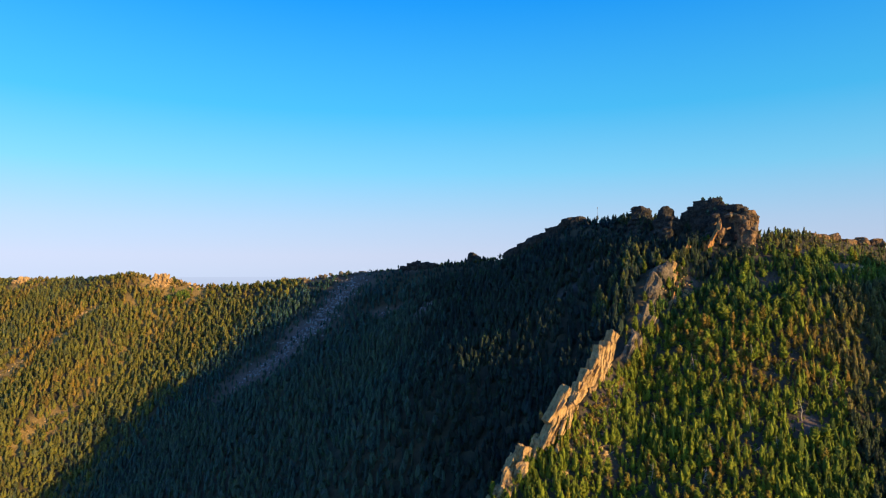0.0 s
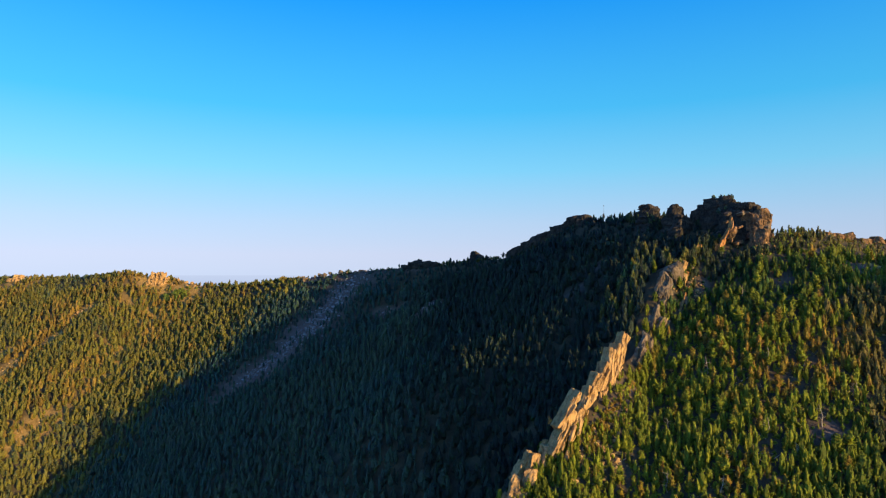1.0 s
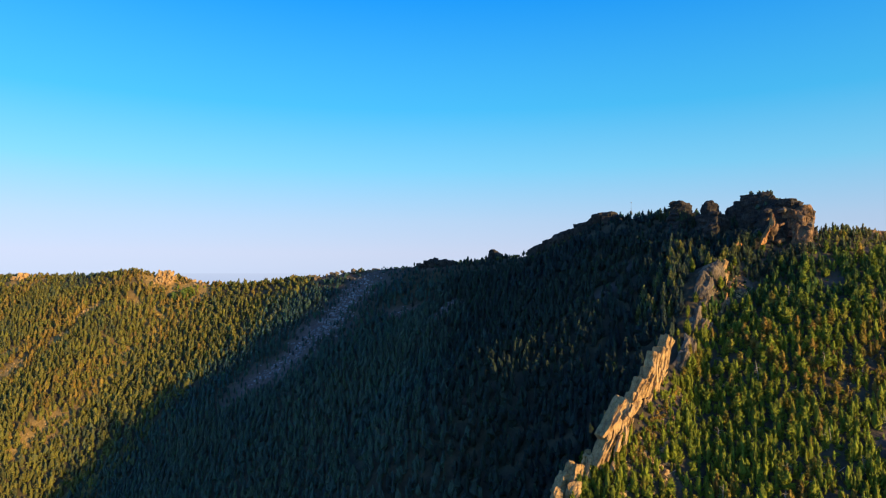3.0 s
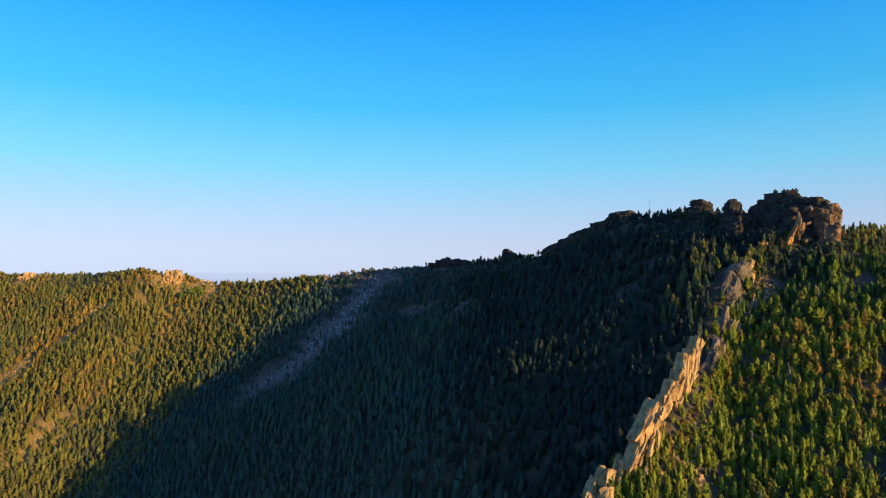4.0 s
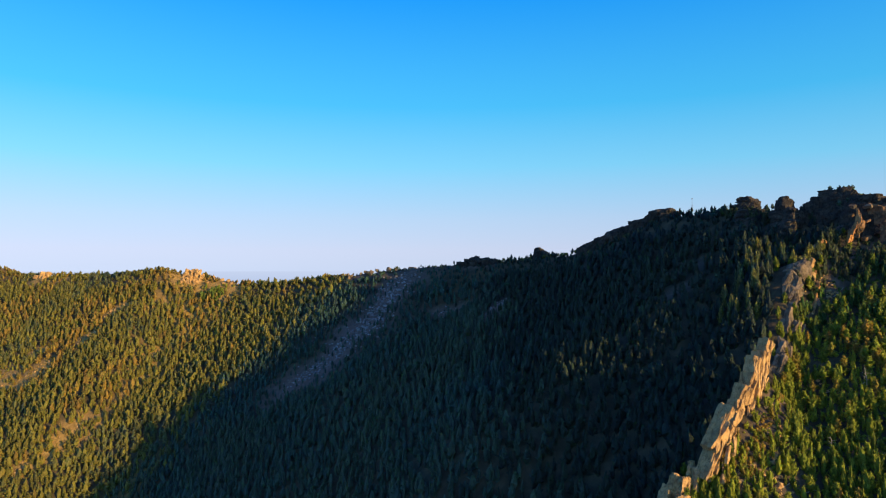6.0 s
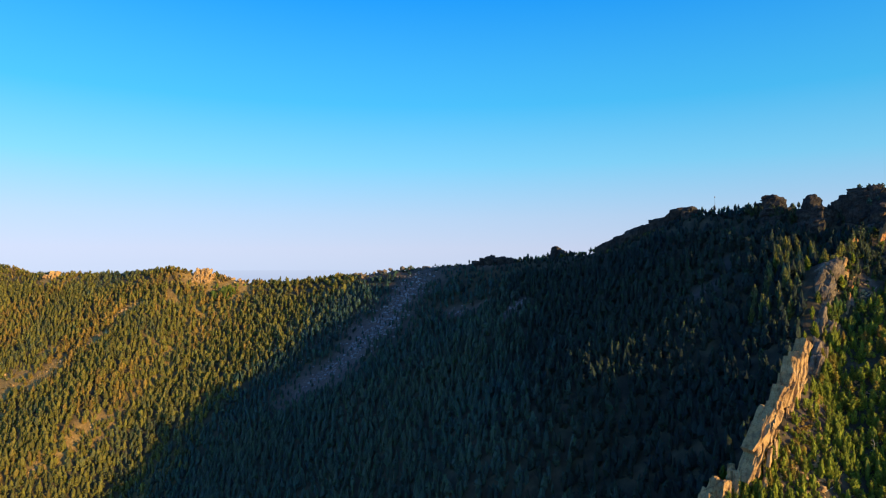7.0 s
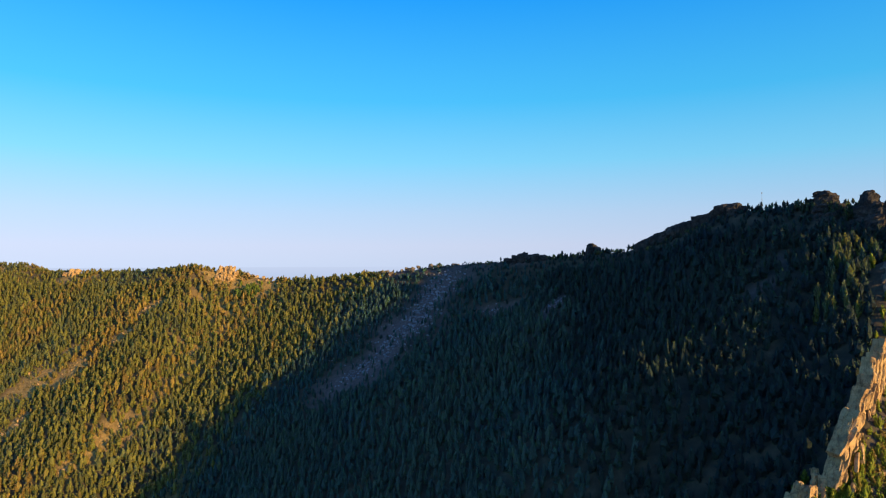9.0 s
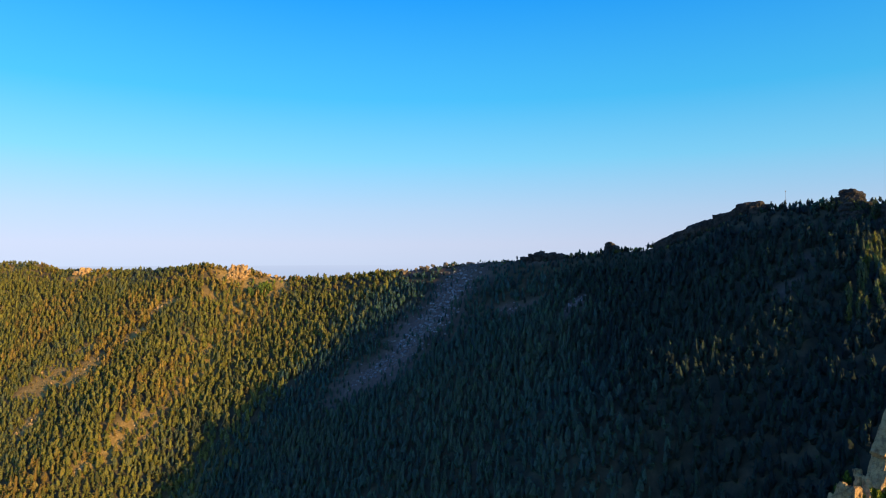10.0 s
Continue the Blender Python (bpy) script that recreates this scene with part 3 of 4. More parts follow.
for x, y, z, a, b, c, turn in [(-297, 720, 192, 8, 7, 17, 20), (-303, 721, 194, 6, 7, 14, 50), (-309, 723, 194, 7, 6, 13, 10), (-291, 718, 190, 6, 6, 12, 40), (-303, 716, 187, 7, 6, 10, 70), (-295, 714, 184, 6, 5, 9, 20), (-311, 717, 187, 5, 5, 8, 30)]:
    tor.add("block", x, y, z, (a, b, c), turn, 14 - 9 * (int(x) % 3), 8 - 7 * (int(y) % 3), 16, 14, 0.3, None, 0.2, (60, 1.1, (1.0, 1.0, 1.4), 1.0))
tor = Pile("granite_tor", "small tan granite outcrop on the far crest", 8)
for x, y, z, a, b, c, turn in [(-538, 829, 193, 10, 8, 10, 20), (-531, 827, 194, 7, 7, 8, 50), (-547, 831, 191, 8, 7, 6, 0), (-535, 824, 190, 6, 6, 6, 30)]:
    tor.add("block", x, y, z, (a, b, c), turn, 10, 6, 8, 10, 0.3, None, 0.5)
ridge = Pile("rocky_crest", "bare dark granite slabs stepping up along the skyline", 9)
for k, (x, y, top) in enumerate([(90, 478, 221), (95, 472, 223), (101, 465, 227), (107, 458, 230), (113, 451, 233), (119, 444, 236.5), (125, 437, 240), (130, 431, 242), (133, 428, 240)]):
    ridge.add("slab", x, y, top - 6.9 + 0.3 * (k % 2), (15, 13, 12), -51 + 9 * (k % 3), -17 + 4 * (k % 3 - 1) + 8 * (k > 6), 5 - 4 * (k % 3), 12, 8, 0.10, LICHEN_SHADE, 0.16, (46, 0.45, (2.2, 2.2, 1.2), 1.0))
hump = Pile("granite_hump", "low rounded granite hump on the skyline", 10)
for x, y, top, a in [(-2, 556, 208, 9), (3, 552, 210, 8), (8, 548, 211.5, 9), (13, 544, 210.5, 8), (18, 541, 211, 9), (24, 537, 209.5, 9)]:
    hump.add("block", x, y, top - 6, (a * 1.15, 9, 12), 7 * a + 11 * x, 12 - 5 * (x % 4), 6 - 4 * (y % 3), 12, 10, 0.16, LICHEN_SHADE, 0.35, (40, 0.6, (2.5, 2.5, 0.9), 1.0))
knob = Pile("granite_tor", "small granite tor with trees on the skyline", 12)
knob.add("block", 58, 513, 212.5, (8, 6, 11), 20, 8, 5, 8, 9, 0.22, LICHEN_SHADE, 0.25)
knob.add("block", 62, 510, 211.5, (6, 6, 8), 50, 0, 0, 8, 9, 0.12, LICHEN_SHADE, 0.4)

ledge = Pile("rock_ledge", "flat granite ledges along the shoulder beside the summit", 13)
for k, (x, y, top) in enumerate([(243, 325, 224), (250, 328, 224.5), (258, 331, 223.5), (267, 333, 222), (279, 337, 222), (288, 339, 221.5)]):
    ledge.add("slab", x, y, top - 4.4 - 0.7 * (k % 2), (9 + 2 * (k % 3), 7, 5), 20 + 25 * (k % 3), 4, 5 - 4 * (k % 3), 12, 7, 0.12, BROWN, 0.2, (30, 0.5, (2.5, 2.5, 0.6), 1.0))

# loose sunlit rocks along the distant crest and in the clearings
rc = random.Random(21)
for spot, (x0, y0, along_, across, count, big) in enumerate([(-90, 623, 42, 5, 26, 3.4), (-50, 599, 6, 3, 6, 4.0), (-268, 710, 22, 5, 16, 3.4), (-203, 681, 8, 3, 6, 3.0), (-433, 650, 15, 15, 20, 3.0),
                                                      (-391, 669, 9, 5, 12, 2.8), (-376, 694, 12, 6, 14, 2.8), (-480, 657, 24, 20, 14, 2.2), (-464, 612, 10, 7, 12, 2.8), (-372, 544, 7, 5, 8, 3.0), (-339, 566, 18, 10, 6, 2.2)]):
    heap = Pile("rock_heap", "loose tan granite rocks in a sunlit clearing" if spot > 3 else "tan granite rocks strung along the crest", 30 + spot, "rock heaps")
    for k in range(count):
        u, v = rc.uniform(-1, 1), rc.uniform(-1, 1)
        x, y = x0 + u * along_ * 0.87 + v * across * 0.3, y0 - u * along_ * 0.45 * (spot < 4) + v * across
        w = big * (rc.uniform(0.5, 1.25) if spot < 4 else 0.9 * rc.random() ** 2 + 0.3)
        heap.add("stone", x, y, float(height(x, y)) + w * 0.22, (w, w * rc.uniform(0.6, 1.0), w * rc.uniform(0.6, 1.1)), rc.uniform(0, 180), rc.uniform(-25, 25), rc.uniform(-25, 25), 5, 9, 0.25, GREY_BROWN if spot < 2 else None, 0.25)


def make_scree(name, label, spots, seed, mat):
    """Fallen stones spread over the slope, as one body."""
    rng = np.random.default_rng(seed)
    V, F, at = [], [], 0
    shapes = []
    for k in range(7):
        base, faces = SHELLS[2]
        shapes.append((base / np.linalg.norm(base, axis=1)[:, None] ** 0.7 * rng.uniform(0.6, 1.25, (len(base), 1)), faces))
    for x0, y0, a, b, count, lo, hi in spots:
        for _ in range(count):
            u, v = rng.normal(size=2) * 0.55
            x, y = x0 + u * a, y0 + v * b
            s = lo + (hi - lo) * rng.uniform() ** 2.5
            base, faces = shapes[rng.integers(7)]
            q = base @ turn_matrix(rng).T * s / 2 * np.array([1, 1, 0.75]) + np.array([x, y, float(height(x, y)) + 0.15 * s])
            V.append(q)
            F.append(faces + at)
            at += len(q)
    return tagged(new(name, mesh_from(name, np.concatenate(V), np.concatenate(F), mat)), label, "stones", kind="stuff")


# ---- pines ----
OCTA = np.array([(1, 0, 0), (-1, 0, 0), (0, 1, 0), (0, -1, 0), (0, 0, 1), (0, 0, -1)], float)
OCTA_FACES = np.array([(0, 2, 4), (2, 1, 4), (1, 3, 4), (3, 0, 4), (2, 0, 5), (1, 2, 5), (3, 1, 5), (0, 3, 5)])


def crown(seed, tufts, width, low=0.2, tuft=0.15, peak=0.35, rings=5, sides=6, ragged=0.3, spray=0.9, point=0.8, sweep=None, core=0.86):
    """A pine's crown of unit height as verts and triangles: a lumpy body set about with tufts, or with branches that rise by sweep radians."""
    rng = np.random.default_rng(seed)
    bend = rng.uniform(-0.04, 0.04, 2)

    def girth(u):
        return width * (0.45 + 0.55 * u / peak if u < peak else ((1 - u) / (1 - peak)) ** point)

    verts, faces = [], []
    for k in range(rings):
        u = k / rings
        for s_ in range(sides):
            a = 2 * math.pi * (s_ + 0.5 * (k % 2)) / sides + rng.uniform(-0.2, 0.2)
            r = girth(u) * rng.uniform(1 - ragged, 1 + 0.6 * ragged) * core
            h = low + (1 - low) * (u + rng.uniform(-0.4, 0.4) / rings * (k > 0))
            verts.append((r * math.cos(a) + bend[0] * h, r * math.sin(a) + bend[1] * h, h))
    verts += [(bend[0], bend[1], 1.0), (0, 0, low * 0.9)]
    top, foot = rings * sides, rings * sides + 1
    for s_ in range(sides):
        n_ = (s_ + 1) % sides
        faces += [(foot, n_, s_), (top, (rings - 1) * sides + s_, (rings - 1) * sides + n_)]
        for k in range(rings - 1):
            a, b, c, d = k * sides + s_, k * sides + n_, (k + 1) * sides + n_, (k + 1) * sides + s_
            faces += [(a, b, c), (a, c, d)]
    verts, faces, at = [np.array(verts)], [np.array(faces)], len(verts)
    for k in range(tufts):
        u = ((k + rng.uniform(0, 1)) / tufts) ** 0.95
        h = low + (1 - low) * u
        a, r = rng.uniform(0, 2 * math.pi), girth(min(u, 0.97)) * rng.uniform(0.7, 1.12)
        centre = np.array([r * math.cos(a) + bend[0] * h, r * math.sin(a) + bend[1] * h, min(h, 0.97)])
        if sweep is not None:
            e = sweep * rng.uniform(0.3, 1.3) + 0.5 * u
            out = np.array([math.cos(a) * math.cos(e), math.sin(a) * math.cos(e), math.sin(e)])
            side = np.array([-math.sin(a), math.cos(a), 0.0])
            up = np.cross(out, side)
            long_ = tuft * rng.uniform(1.3, 2.3) * (1.15 - 0.6 * u)
            shape = OCTA @ np.stack([out * long_, side * long_ * rng.uniform(0.28, 0.5), up * long_ * rng.uniform(0.2, 0.36)]) * rng.uniform(0.75, 1.2, (6, 1))
            faces.append(OCTA_FACES + at)
            verts.append(shape + centre - out * long_ * 0.3)
            at += 6
            continue
        shape = OCTA * rng.uniform(0.55, 1.4, (6, 1)) @ turn_matrix(rng).T * np.array([1, 1, spray]) * tuft * rng.uniform(0.6, 1.2) * (1.15 - 0.6 * u)
        faces.append(OCTA_FACES + at)
        verts.append(shape + centre)
        at += 6
    return np.concatenate(verts), np.concatenate(faces)


def tube(points, radii, sides):
    """A tapered tube through the points, as verts and triangles."""
    verts, faces = [], []
    for p, r in zip(points, radii):
        for s in range(sides):
            a = 2 * math.pi * s / sides
            verts.append((p[0] + r * math.cos(a), p[1] + r * math.sin(a), p[2]))
    for k in range(len(points) - 1):
        for s in range(sides):
            a, b, c, d = k * sides + s, k * sides + (s + 1) % sides, (k + 1) * sides + (s + 1) % sides, (k + 1) * sides + s
            faces += [(a, b, c), (a, c, d)]
    return np.array(verts, float), np.array(faces)


def scattered(places, shapes, tints):
    """Many trees in one set of arrays. places: rows x, y, z, height, width, turn; shapes: list of (verts, faces)."""
    V, F, T, at = [], [], [], 0
    for k, (x, y, z, h, w, turn) in enumerate(places):
        v, f = shapes[k % len(shapes)]
        c, s = math.cos(turn), math.sin(turn)
        q = np.empty_like(v)
        q[:, 0] = (v[:, 0] * c - v[:, 1] * s) * h * w + x
        q[:, 1] = (v[:, 0] * s + v[:, 1] * c) * h * w + y
        q[:, 2] = v[:, 2] * h + z
        V.append(q)
        F.append(f + at)
        T.append(np.full(len(v), tints[k]))
        at += len(v)
    return np.concatenate(V), np.concatenate(F), np.concatenate(T)


def jittered(x0, x1, y0, y1, step, rng):
    a, b = np.meshgrid(np.arange(x0, x1, step), np.arange(y0, y1, step * 0.87))
    a = a + (np.arange(a.shape[0]) % 2)[:, None] * step / 2
    x, y = a.ravel(), b.ravel()
    return x + rng.uniform(-0.6, 0.6, x.shape) * step, y + rng.uniform(-0.6, 0.6, x.shape) * step


CREST_XY, RIB_XY = along(CREST, 4.0), along(RIB, 3.0)


def crest_y(x):
    """How far back the crest lies at x."""
    return np.interp(x, [c[0] for c in CREST], [c[1] for c in CREST])


def near_line(x, y, line):
    d = np.full(np.shape(x), 1e9)
    for p in line:
        d = np.minimum(d, np.hypot(x - p[0], y - p[1]))
    return d


def rib_x(y):
    return np.interp(y, [p[1] for p in RIB][::-1], [p[0] for p in RIB][::-1])


FAR_SHAPES = [crown(40 + k, 5, (0.20, 0.24, 0.28)[k % 3], 0.06, 0.15, (0.34, 0.45)[k % 2], 3, 5, 0.4, 0.9, 0.5, None, 0.72) for k in range(12)]
MID_SHAPES = [crown(140 + k, 7, (0.18, 0.22, 0.26)[k % 3], 0.06, 0.12, (0.3, 0.4)[k % 2], 3, 5, 0.35, 0.9, 0.6, 0.45) for k in range(9)]
NEAR_SHAPES = [crown(70 + k, 19, (0.17, 0.22, 0.26)[k % 3], 0.05, 0.082, (0.3, 0.4, 0.5)[k // 3], 3, 5, 0.35, 1.0, 0.65, 0.9, 0.62) for k in range(9)]
FINE_SHAPES = [crown(270 + k, 66, (0.16, 0.20, 0.25)[k % 3], 0.05, 0.075, (0.3, 0.4, 0.5)[k // 3], 5, 6, 0.5, 1.0, 0.65, 0.8, 0.58) for k in range(9)]
OLD_SHAPES = [crown(170 + k, 38, (0.14, 0.18, 0.21)[k % 3], 0.32, 0.095, 0.42, 6, 6, 0.6, 0.9, 0.6, 0.25) for k in range(6)]


def make_forest(name, label, x, y, keep, sizes, mat, shapes, seed, width=(0.85, 1.2), swell=0.5, dry=0.0, spread=1.0):
    rng = np.random.default_rng(seed)
    x, y = x[keep], y[keep]
    z = height(x, y) - 0.3
    h = rng.uniform(*sizes, len(x)) * (1.1 - swell / 2 + swell * (rough_noise(x, y, 45, 21) + 0.5))
    h = h * np.where((near_line(x, y, CREST_XY) < 22) & (x > -60), np.where(x > 205, np.where(x > 236, 0.5, 0.6), 0.5), 1.0) * np.where((near_line(x, y, CREST_XY) < 22) & (x <= -40), 0.62, 1.0)
    h = h * (1 + 0.15 * np.clip((248 - y) / 45, 0, 1) * (x > 60))
    h = h * (1 - 0.45 * np.clip(1.6 * bareness(x, y), 0, 1))
    w, turn = rng.uniform(*width, len(x)), rng.uniform(0, 6.283, len(x))
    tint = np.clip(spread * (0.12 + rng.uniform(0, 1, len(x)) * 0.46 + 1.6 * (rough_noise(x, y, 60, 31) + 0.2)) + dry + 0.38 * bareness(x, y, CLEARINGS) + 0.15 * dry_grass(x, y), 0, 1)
    w = w * np.where((near_line(x, y, CREST_XY) < 22) & (x < 190), 1.35, 1.0)
    v, f, t = scattered(np.stack([x, y, z, h, w, turn], 1), shapes, tint)
    ob = new(name, mesh_from(name, v, f, mat, False, {"tint": t}))
    return tagged(ob, label, "forest", kind="stuff")


rng_ = np.random.default_rng(5)


def forest_sites(x0, x1, y0, y1, step, rng):
    """Places for trees on the great slopes, with those that stay after thinning, and which lie on the sunlit side."""
    x, y = jittered(x0, x1, y0, y1, step, rng)
    thin = rng.uniform(0, 1, x.shape)
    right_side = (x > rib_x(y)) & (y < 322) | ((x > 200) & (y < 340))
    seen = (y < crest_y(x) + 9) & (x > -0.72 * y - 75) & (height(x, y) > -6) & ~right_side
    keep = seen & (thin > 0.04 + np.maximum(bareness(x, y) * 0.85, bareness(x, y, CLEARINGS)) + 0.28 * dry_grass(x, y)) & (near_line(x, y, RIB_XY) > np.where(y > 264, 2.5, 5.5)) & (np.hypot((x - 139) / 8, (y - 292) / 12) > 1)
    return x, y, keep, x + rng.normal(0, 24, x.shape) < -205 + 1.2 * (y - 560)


fx, fy, keep_, sunny_ = forest_sites(-900, 260, 190, 1000, 4.1, rng_)
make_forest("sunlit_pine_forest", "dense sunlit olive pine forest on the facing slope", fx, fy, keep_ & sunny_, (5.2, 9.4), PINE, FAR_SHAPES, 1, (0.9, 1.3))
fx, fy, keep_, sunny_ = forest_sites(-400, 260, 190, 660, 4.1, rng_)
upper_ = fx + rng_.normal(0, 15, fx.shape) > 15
# these pines keep to the darkest tints, standing in for the bowl's shade
make_forest("shaded_pine_forest", "dense pine forest in the shaded bowl, tinted dark for its shade", fx, fy, keep_ & ~sunny_ & ~upper_, (5.6, 8.8), PINE, MID_SHAPES, 2, (0.85, 1.2), 0.1, 0.0, 0.15)
# the upper bowl's deep shade is put into these darkened needles
make_forest("upper_shaded_forest", "dense pine forest below the summit, needles darkened for the bowl's shade", fx, fy, keep_ & ~sunny_ & upper_, (5.6, 8.8), SHADE_NEEDLES, MID_SHAPES, 52, (0.85, 1.2), 0.1, 0.0, 0.25)

# the slope beyond the rib: young trees one by one near the camera's way, the rest together
nx_, ny_ = jittered(40, 420, 140, 345, 2.25, rng_)
b2 = bareness(nx_, ny_)
ok = (nx_ > rib_x(ny_) + 6) & (rng_.uniform(0, 1, nx_.shape) > 0.16 + 0.14 * np.clip((ny_ - 240) / 40, 0, 1) + 0.66 * b2 + 2.2 * np.clip(rough_noise(nx_, ny_, 11, 51) + 0.02, 0, 1)) & (ny_ < crest_y(nx_) + 8) & (height(nx_, ny_) > 40) & (nx_ < 0.73 * (ny_ + 33) + 45)
nx_, ny_ = nx_[ok], ny_[ok]
order = np.argsort(ny_ + 0.3 * np.abs(nx_ - 130))
old = rng_.uniform(0, 1, nx_.shape) < 0.03 + sum(w * np.exp(-((nx_ - a) ** 2 + (ny_ - b) ** 2) / (2 * r * r)) for a, b, r, w in ((152, 254, 15, 0.25), (128, 203, 10, 0.35), (180, 264, 16, 0.18), (128, 262, 9, 0.25)))
singles = list(order[:300]) + [i for i in order[300:] if old[i]][:180]
near_set = np.zeros(len(nx_), bool)
near_set[singles] = True
verge = (nx_ + 18 * rough_noise(nx_, ny_, 16, 72) > 196 + 0.35 * (ny_ - 232)) & (ny_ < 264)
high = ny_ + 0.25 * (nx_ - 200) + 20 * rough_noise(nx_, ny_, 30, 71) > 262
make_forest("young_trees", "bright green young pines crowding the sunny slope", nx_, ny_, ~near_set & ~old & ~high & ~verge, (2.8, 6.9), GREEN, NEAR_SHAPES, 3, (0.85, 1.2), 0.6, -0.06)
high_ = high & (ny_ < 300) & ~verge
vx_, vy_ = rng_.uniform(200, 240, 100), rng_.uniform(228, 260, 100)
# shade on the slope's right edge is painted by darker needles
make_forest("verge_pines", "close-set pines towards the spur, needles darkened for the shade there", np.append(nx_[verge & ~near_set], vx_), np.append(ny_[verge & ~near_set], vy_), np.ones(len(vx_) + int((verge & ~near_set).sum()), bool), (4.2, 7.5), SHADE_NEEDLES, NEAR_SHAPES, 61, (0.9, 1.3), 0.3, 0.25, 0.8)
# needle colour replaces the shade that falls beside the summit
make_forest("crest_pines", "pines below the summit rocks, needles darkened for the shade there", nx_, ny_, ~near_set & ~old & high & ~high_ & ~verge, (3.2, 7.0), SHADE_NEEDLES, NEAR_SHAPES, 14, (0.9, 1.4), 0.5, 0.3, 0.9)
make_forest("shoulder_pines", "dark olive pines scattered under the summit's shoulder", nx_, ny_, ~near_set & ~old & high_, (2.8, 6.4), GREEN, NEAR_SHAPES, 4, (0.9, 1.4), 0.5, -0.35)
make_forest("old_pines", "open-crowned golden brown pines scattered over the sunny slope", nx_, ny_, ~near_set & old & ~verge, (6.0, 9.0), GREEN, OLD_SHAPES, 8, (0.7, 1.0), 0.3, 0.24)


low_trees = [(66, 238), (62, 234), (70, 240), (57, 231), (52, 227), (45, 224), (58, 236), (50, 231), (68, 226), (63, 222), (60, 219), (72, 227), (56, 217), (76, 225), (79, 222), (66, 221), (69, 223), (74, 222), (64, 218), (70, 218), (82, 226), (86, 229), (94, 234), (98, 238), (90, 234), (52, 214), (40, 218)]
high_trees = [(112, 266), (114, 270), (118, 264), (120, 262), (129, 273), (132, 278), (135, 280), (140, 286), (142, 293), (117, 271), (121, 275), (127, 280), (130, 287), (136, 293), (140, 300), (116, 262), (126, 268), (128, 282), (133, 276), (138, 296), (141, 290), (146, 290), (142, 310), (150, 314), (156, 305), (160, 306), (124, 264)]
rib_trees = np.array(low_trees + high_trees, float)
rib_trees = np.concatenate([rib_trees, rib_trees + rng_.uniform(-3, 3, rib_trees.shape), np.stack([rng_.uniform(110, 138, 18), rng_.uniform(247, 272, 18)], 1), np.stack([rng_.uniform(122, 148, 8), rng_.uniform(264, 294, 8)], 1)])
rib_trees = rib_trees[(np.hypot(rib_trees[:, 0] - 114, rib_trees[:, 1] - 266) > 7) & (np.hypot((rib_trees[:, 0] - 144) / 8, (rib_trees[:, 1] - 294) / 9) > 1)]
make_forest("rib_pines", "ragged small pines growing on and beside the rocky rib", rib_trees[:, 0], rib_trees[:, 1], np.ones(len(rib_trees), bool), (3.2, 6.4), GREEN, FINE_SHAPES, 6, (0.85, 1.2), 0.5, -0.02)


top_trees = np.array([(180, 336), (176, 338), (172, 334), (178, 330), (174, 328), (169, 340), (166, 346), (183, 331), (170, 326), (164, 330), (160, 338), (186, 318), (182, 314), (190, 312), (206, 309), (211, 311), (217, 314), (222, 317), (214, 320), (218, 321), (222, 323), (226, 324), (231, 325), (236, 324), (211, 319), (208, 305), (214, 308), (220, 311), (226, 318), (230, 316), (212, 303), (218, 305), (224, 312), (232, 320), (202, 306), (198, 304), (193, 306), (176, 320), (172, 318), (158, 330), (155, 322)], float)
top_trees = np.concatenate([top_trees, np.stack([rng_.uniform(171, 188, 14), rng_.uniform(319, 331, 14)], 1), np.stack([rng_.uniform(187, 213, 14), rng_.uniform(302, 312, 14)], 1)])
top_trees = np.concatenate([top_trees, top_trees + rng_.uniform(-2.5, 2.5, top_trees.shape)])
tor_u = rng_.uniform(0, 1, 60)
top_trees = np.concatenate([top_trees, np.stack([rng_.uniform(158, 192, 40), rng_.uniform(296, 313, 40)], 1)])
top_trees = top_trees[(top_trees[:, 0] > 171) | (top_trees[:, 1] > 313)]
tor_trees = np.stack([152 + 26 * tor_u + rng_.uniform(-5, 3, 60), 392 - 48 * tor_u + rng_.uniform(-6, 2, 60)], 1)
make_forest("tor_pines", "low dark pines crowding round the tors on the crest", tor_trees[:, 0], tor_trees[:, 1], np.ones(60, bool), (8.0, 12.5), SHADE_NEEDLES, NEAR_SHAPES, 41, (0.7, 1.1), 0.3, 0.2)
make_forest("summit_pines", "dark small pines crowding round the summit rocks", top_trees[:, 0], top_trees[:, 1], np.ones(len(top_trees), bool), (4.2, 6.8), SHADE_NEEDLES, NEAR_SHAPES, 12, (1.0, 1.4), 0.3, 0.15, 0.6)


cap_x = np.concatenate([rng_.uniform(149, 163, 13), rng_.uniform(164, 184, 9)])
cap_y = np.interp(cap_x, [124, 136, 150, 186], [272, 288, 306, 325]) + rng_.uniform(-1, 5, 22)
make_forest("bluff_top_pines", "golden green pines on top of the bluff", cap_x, cap_y, np.ones(22, bool), (5.0, 7.5), PINE, FINE_SHAPES, 28, (0.85, 1.2), 0.3, 0.2)
grove_x, grove_y = rng_.normal(157, 9, 30), rng_.normal(258, 11, 30)
make_forest("golden_pines", "grove of taller golden pines above the young trees", grove_x, grove_y, np.ones(30, bool), (6.0, 8.5), GREEN, OLD_SHAPES, 33, (0.7, 1.0), 0.3, 0.26)
edge_u = rng_.uniform(0, 1, 60)
edge_x, edge_y = 86 + 48 * edge_u + rng_.uniform(-6, 0, 60), 480 - 54 * edge_u + rng_.uniform(-7, -1, 60)
edge_u = rng_.uniform(0, 1, 80)
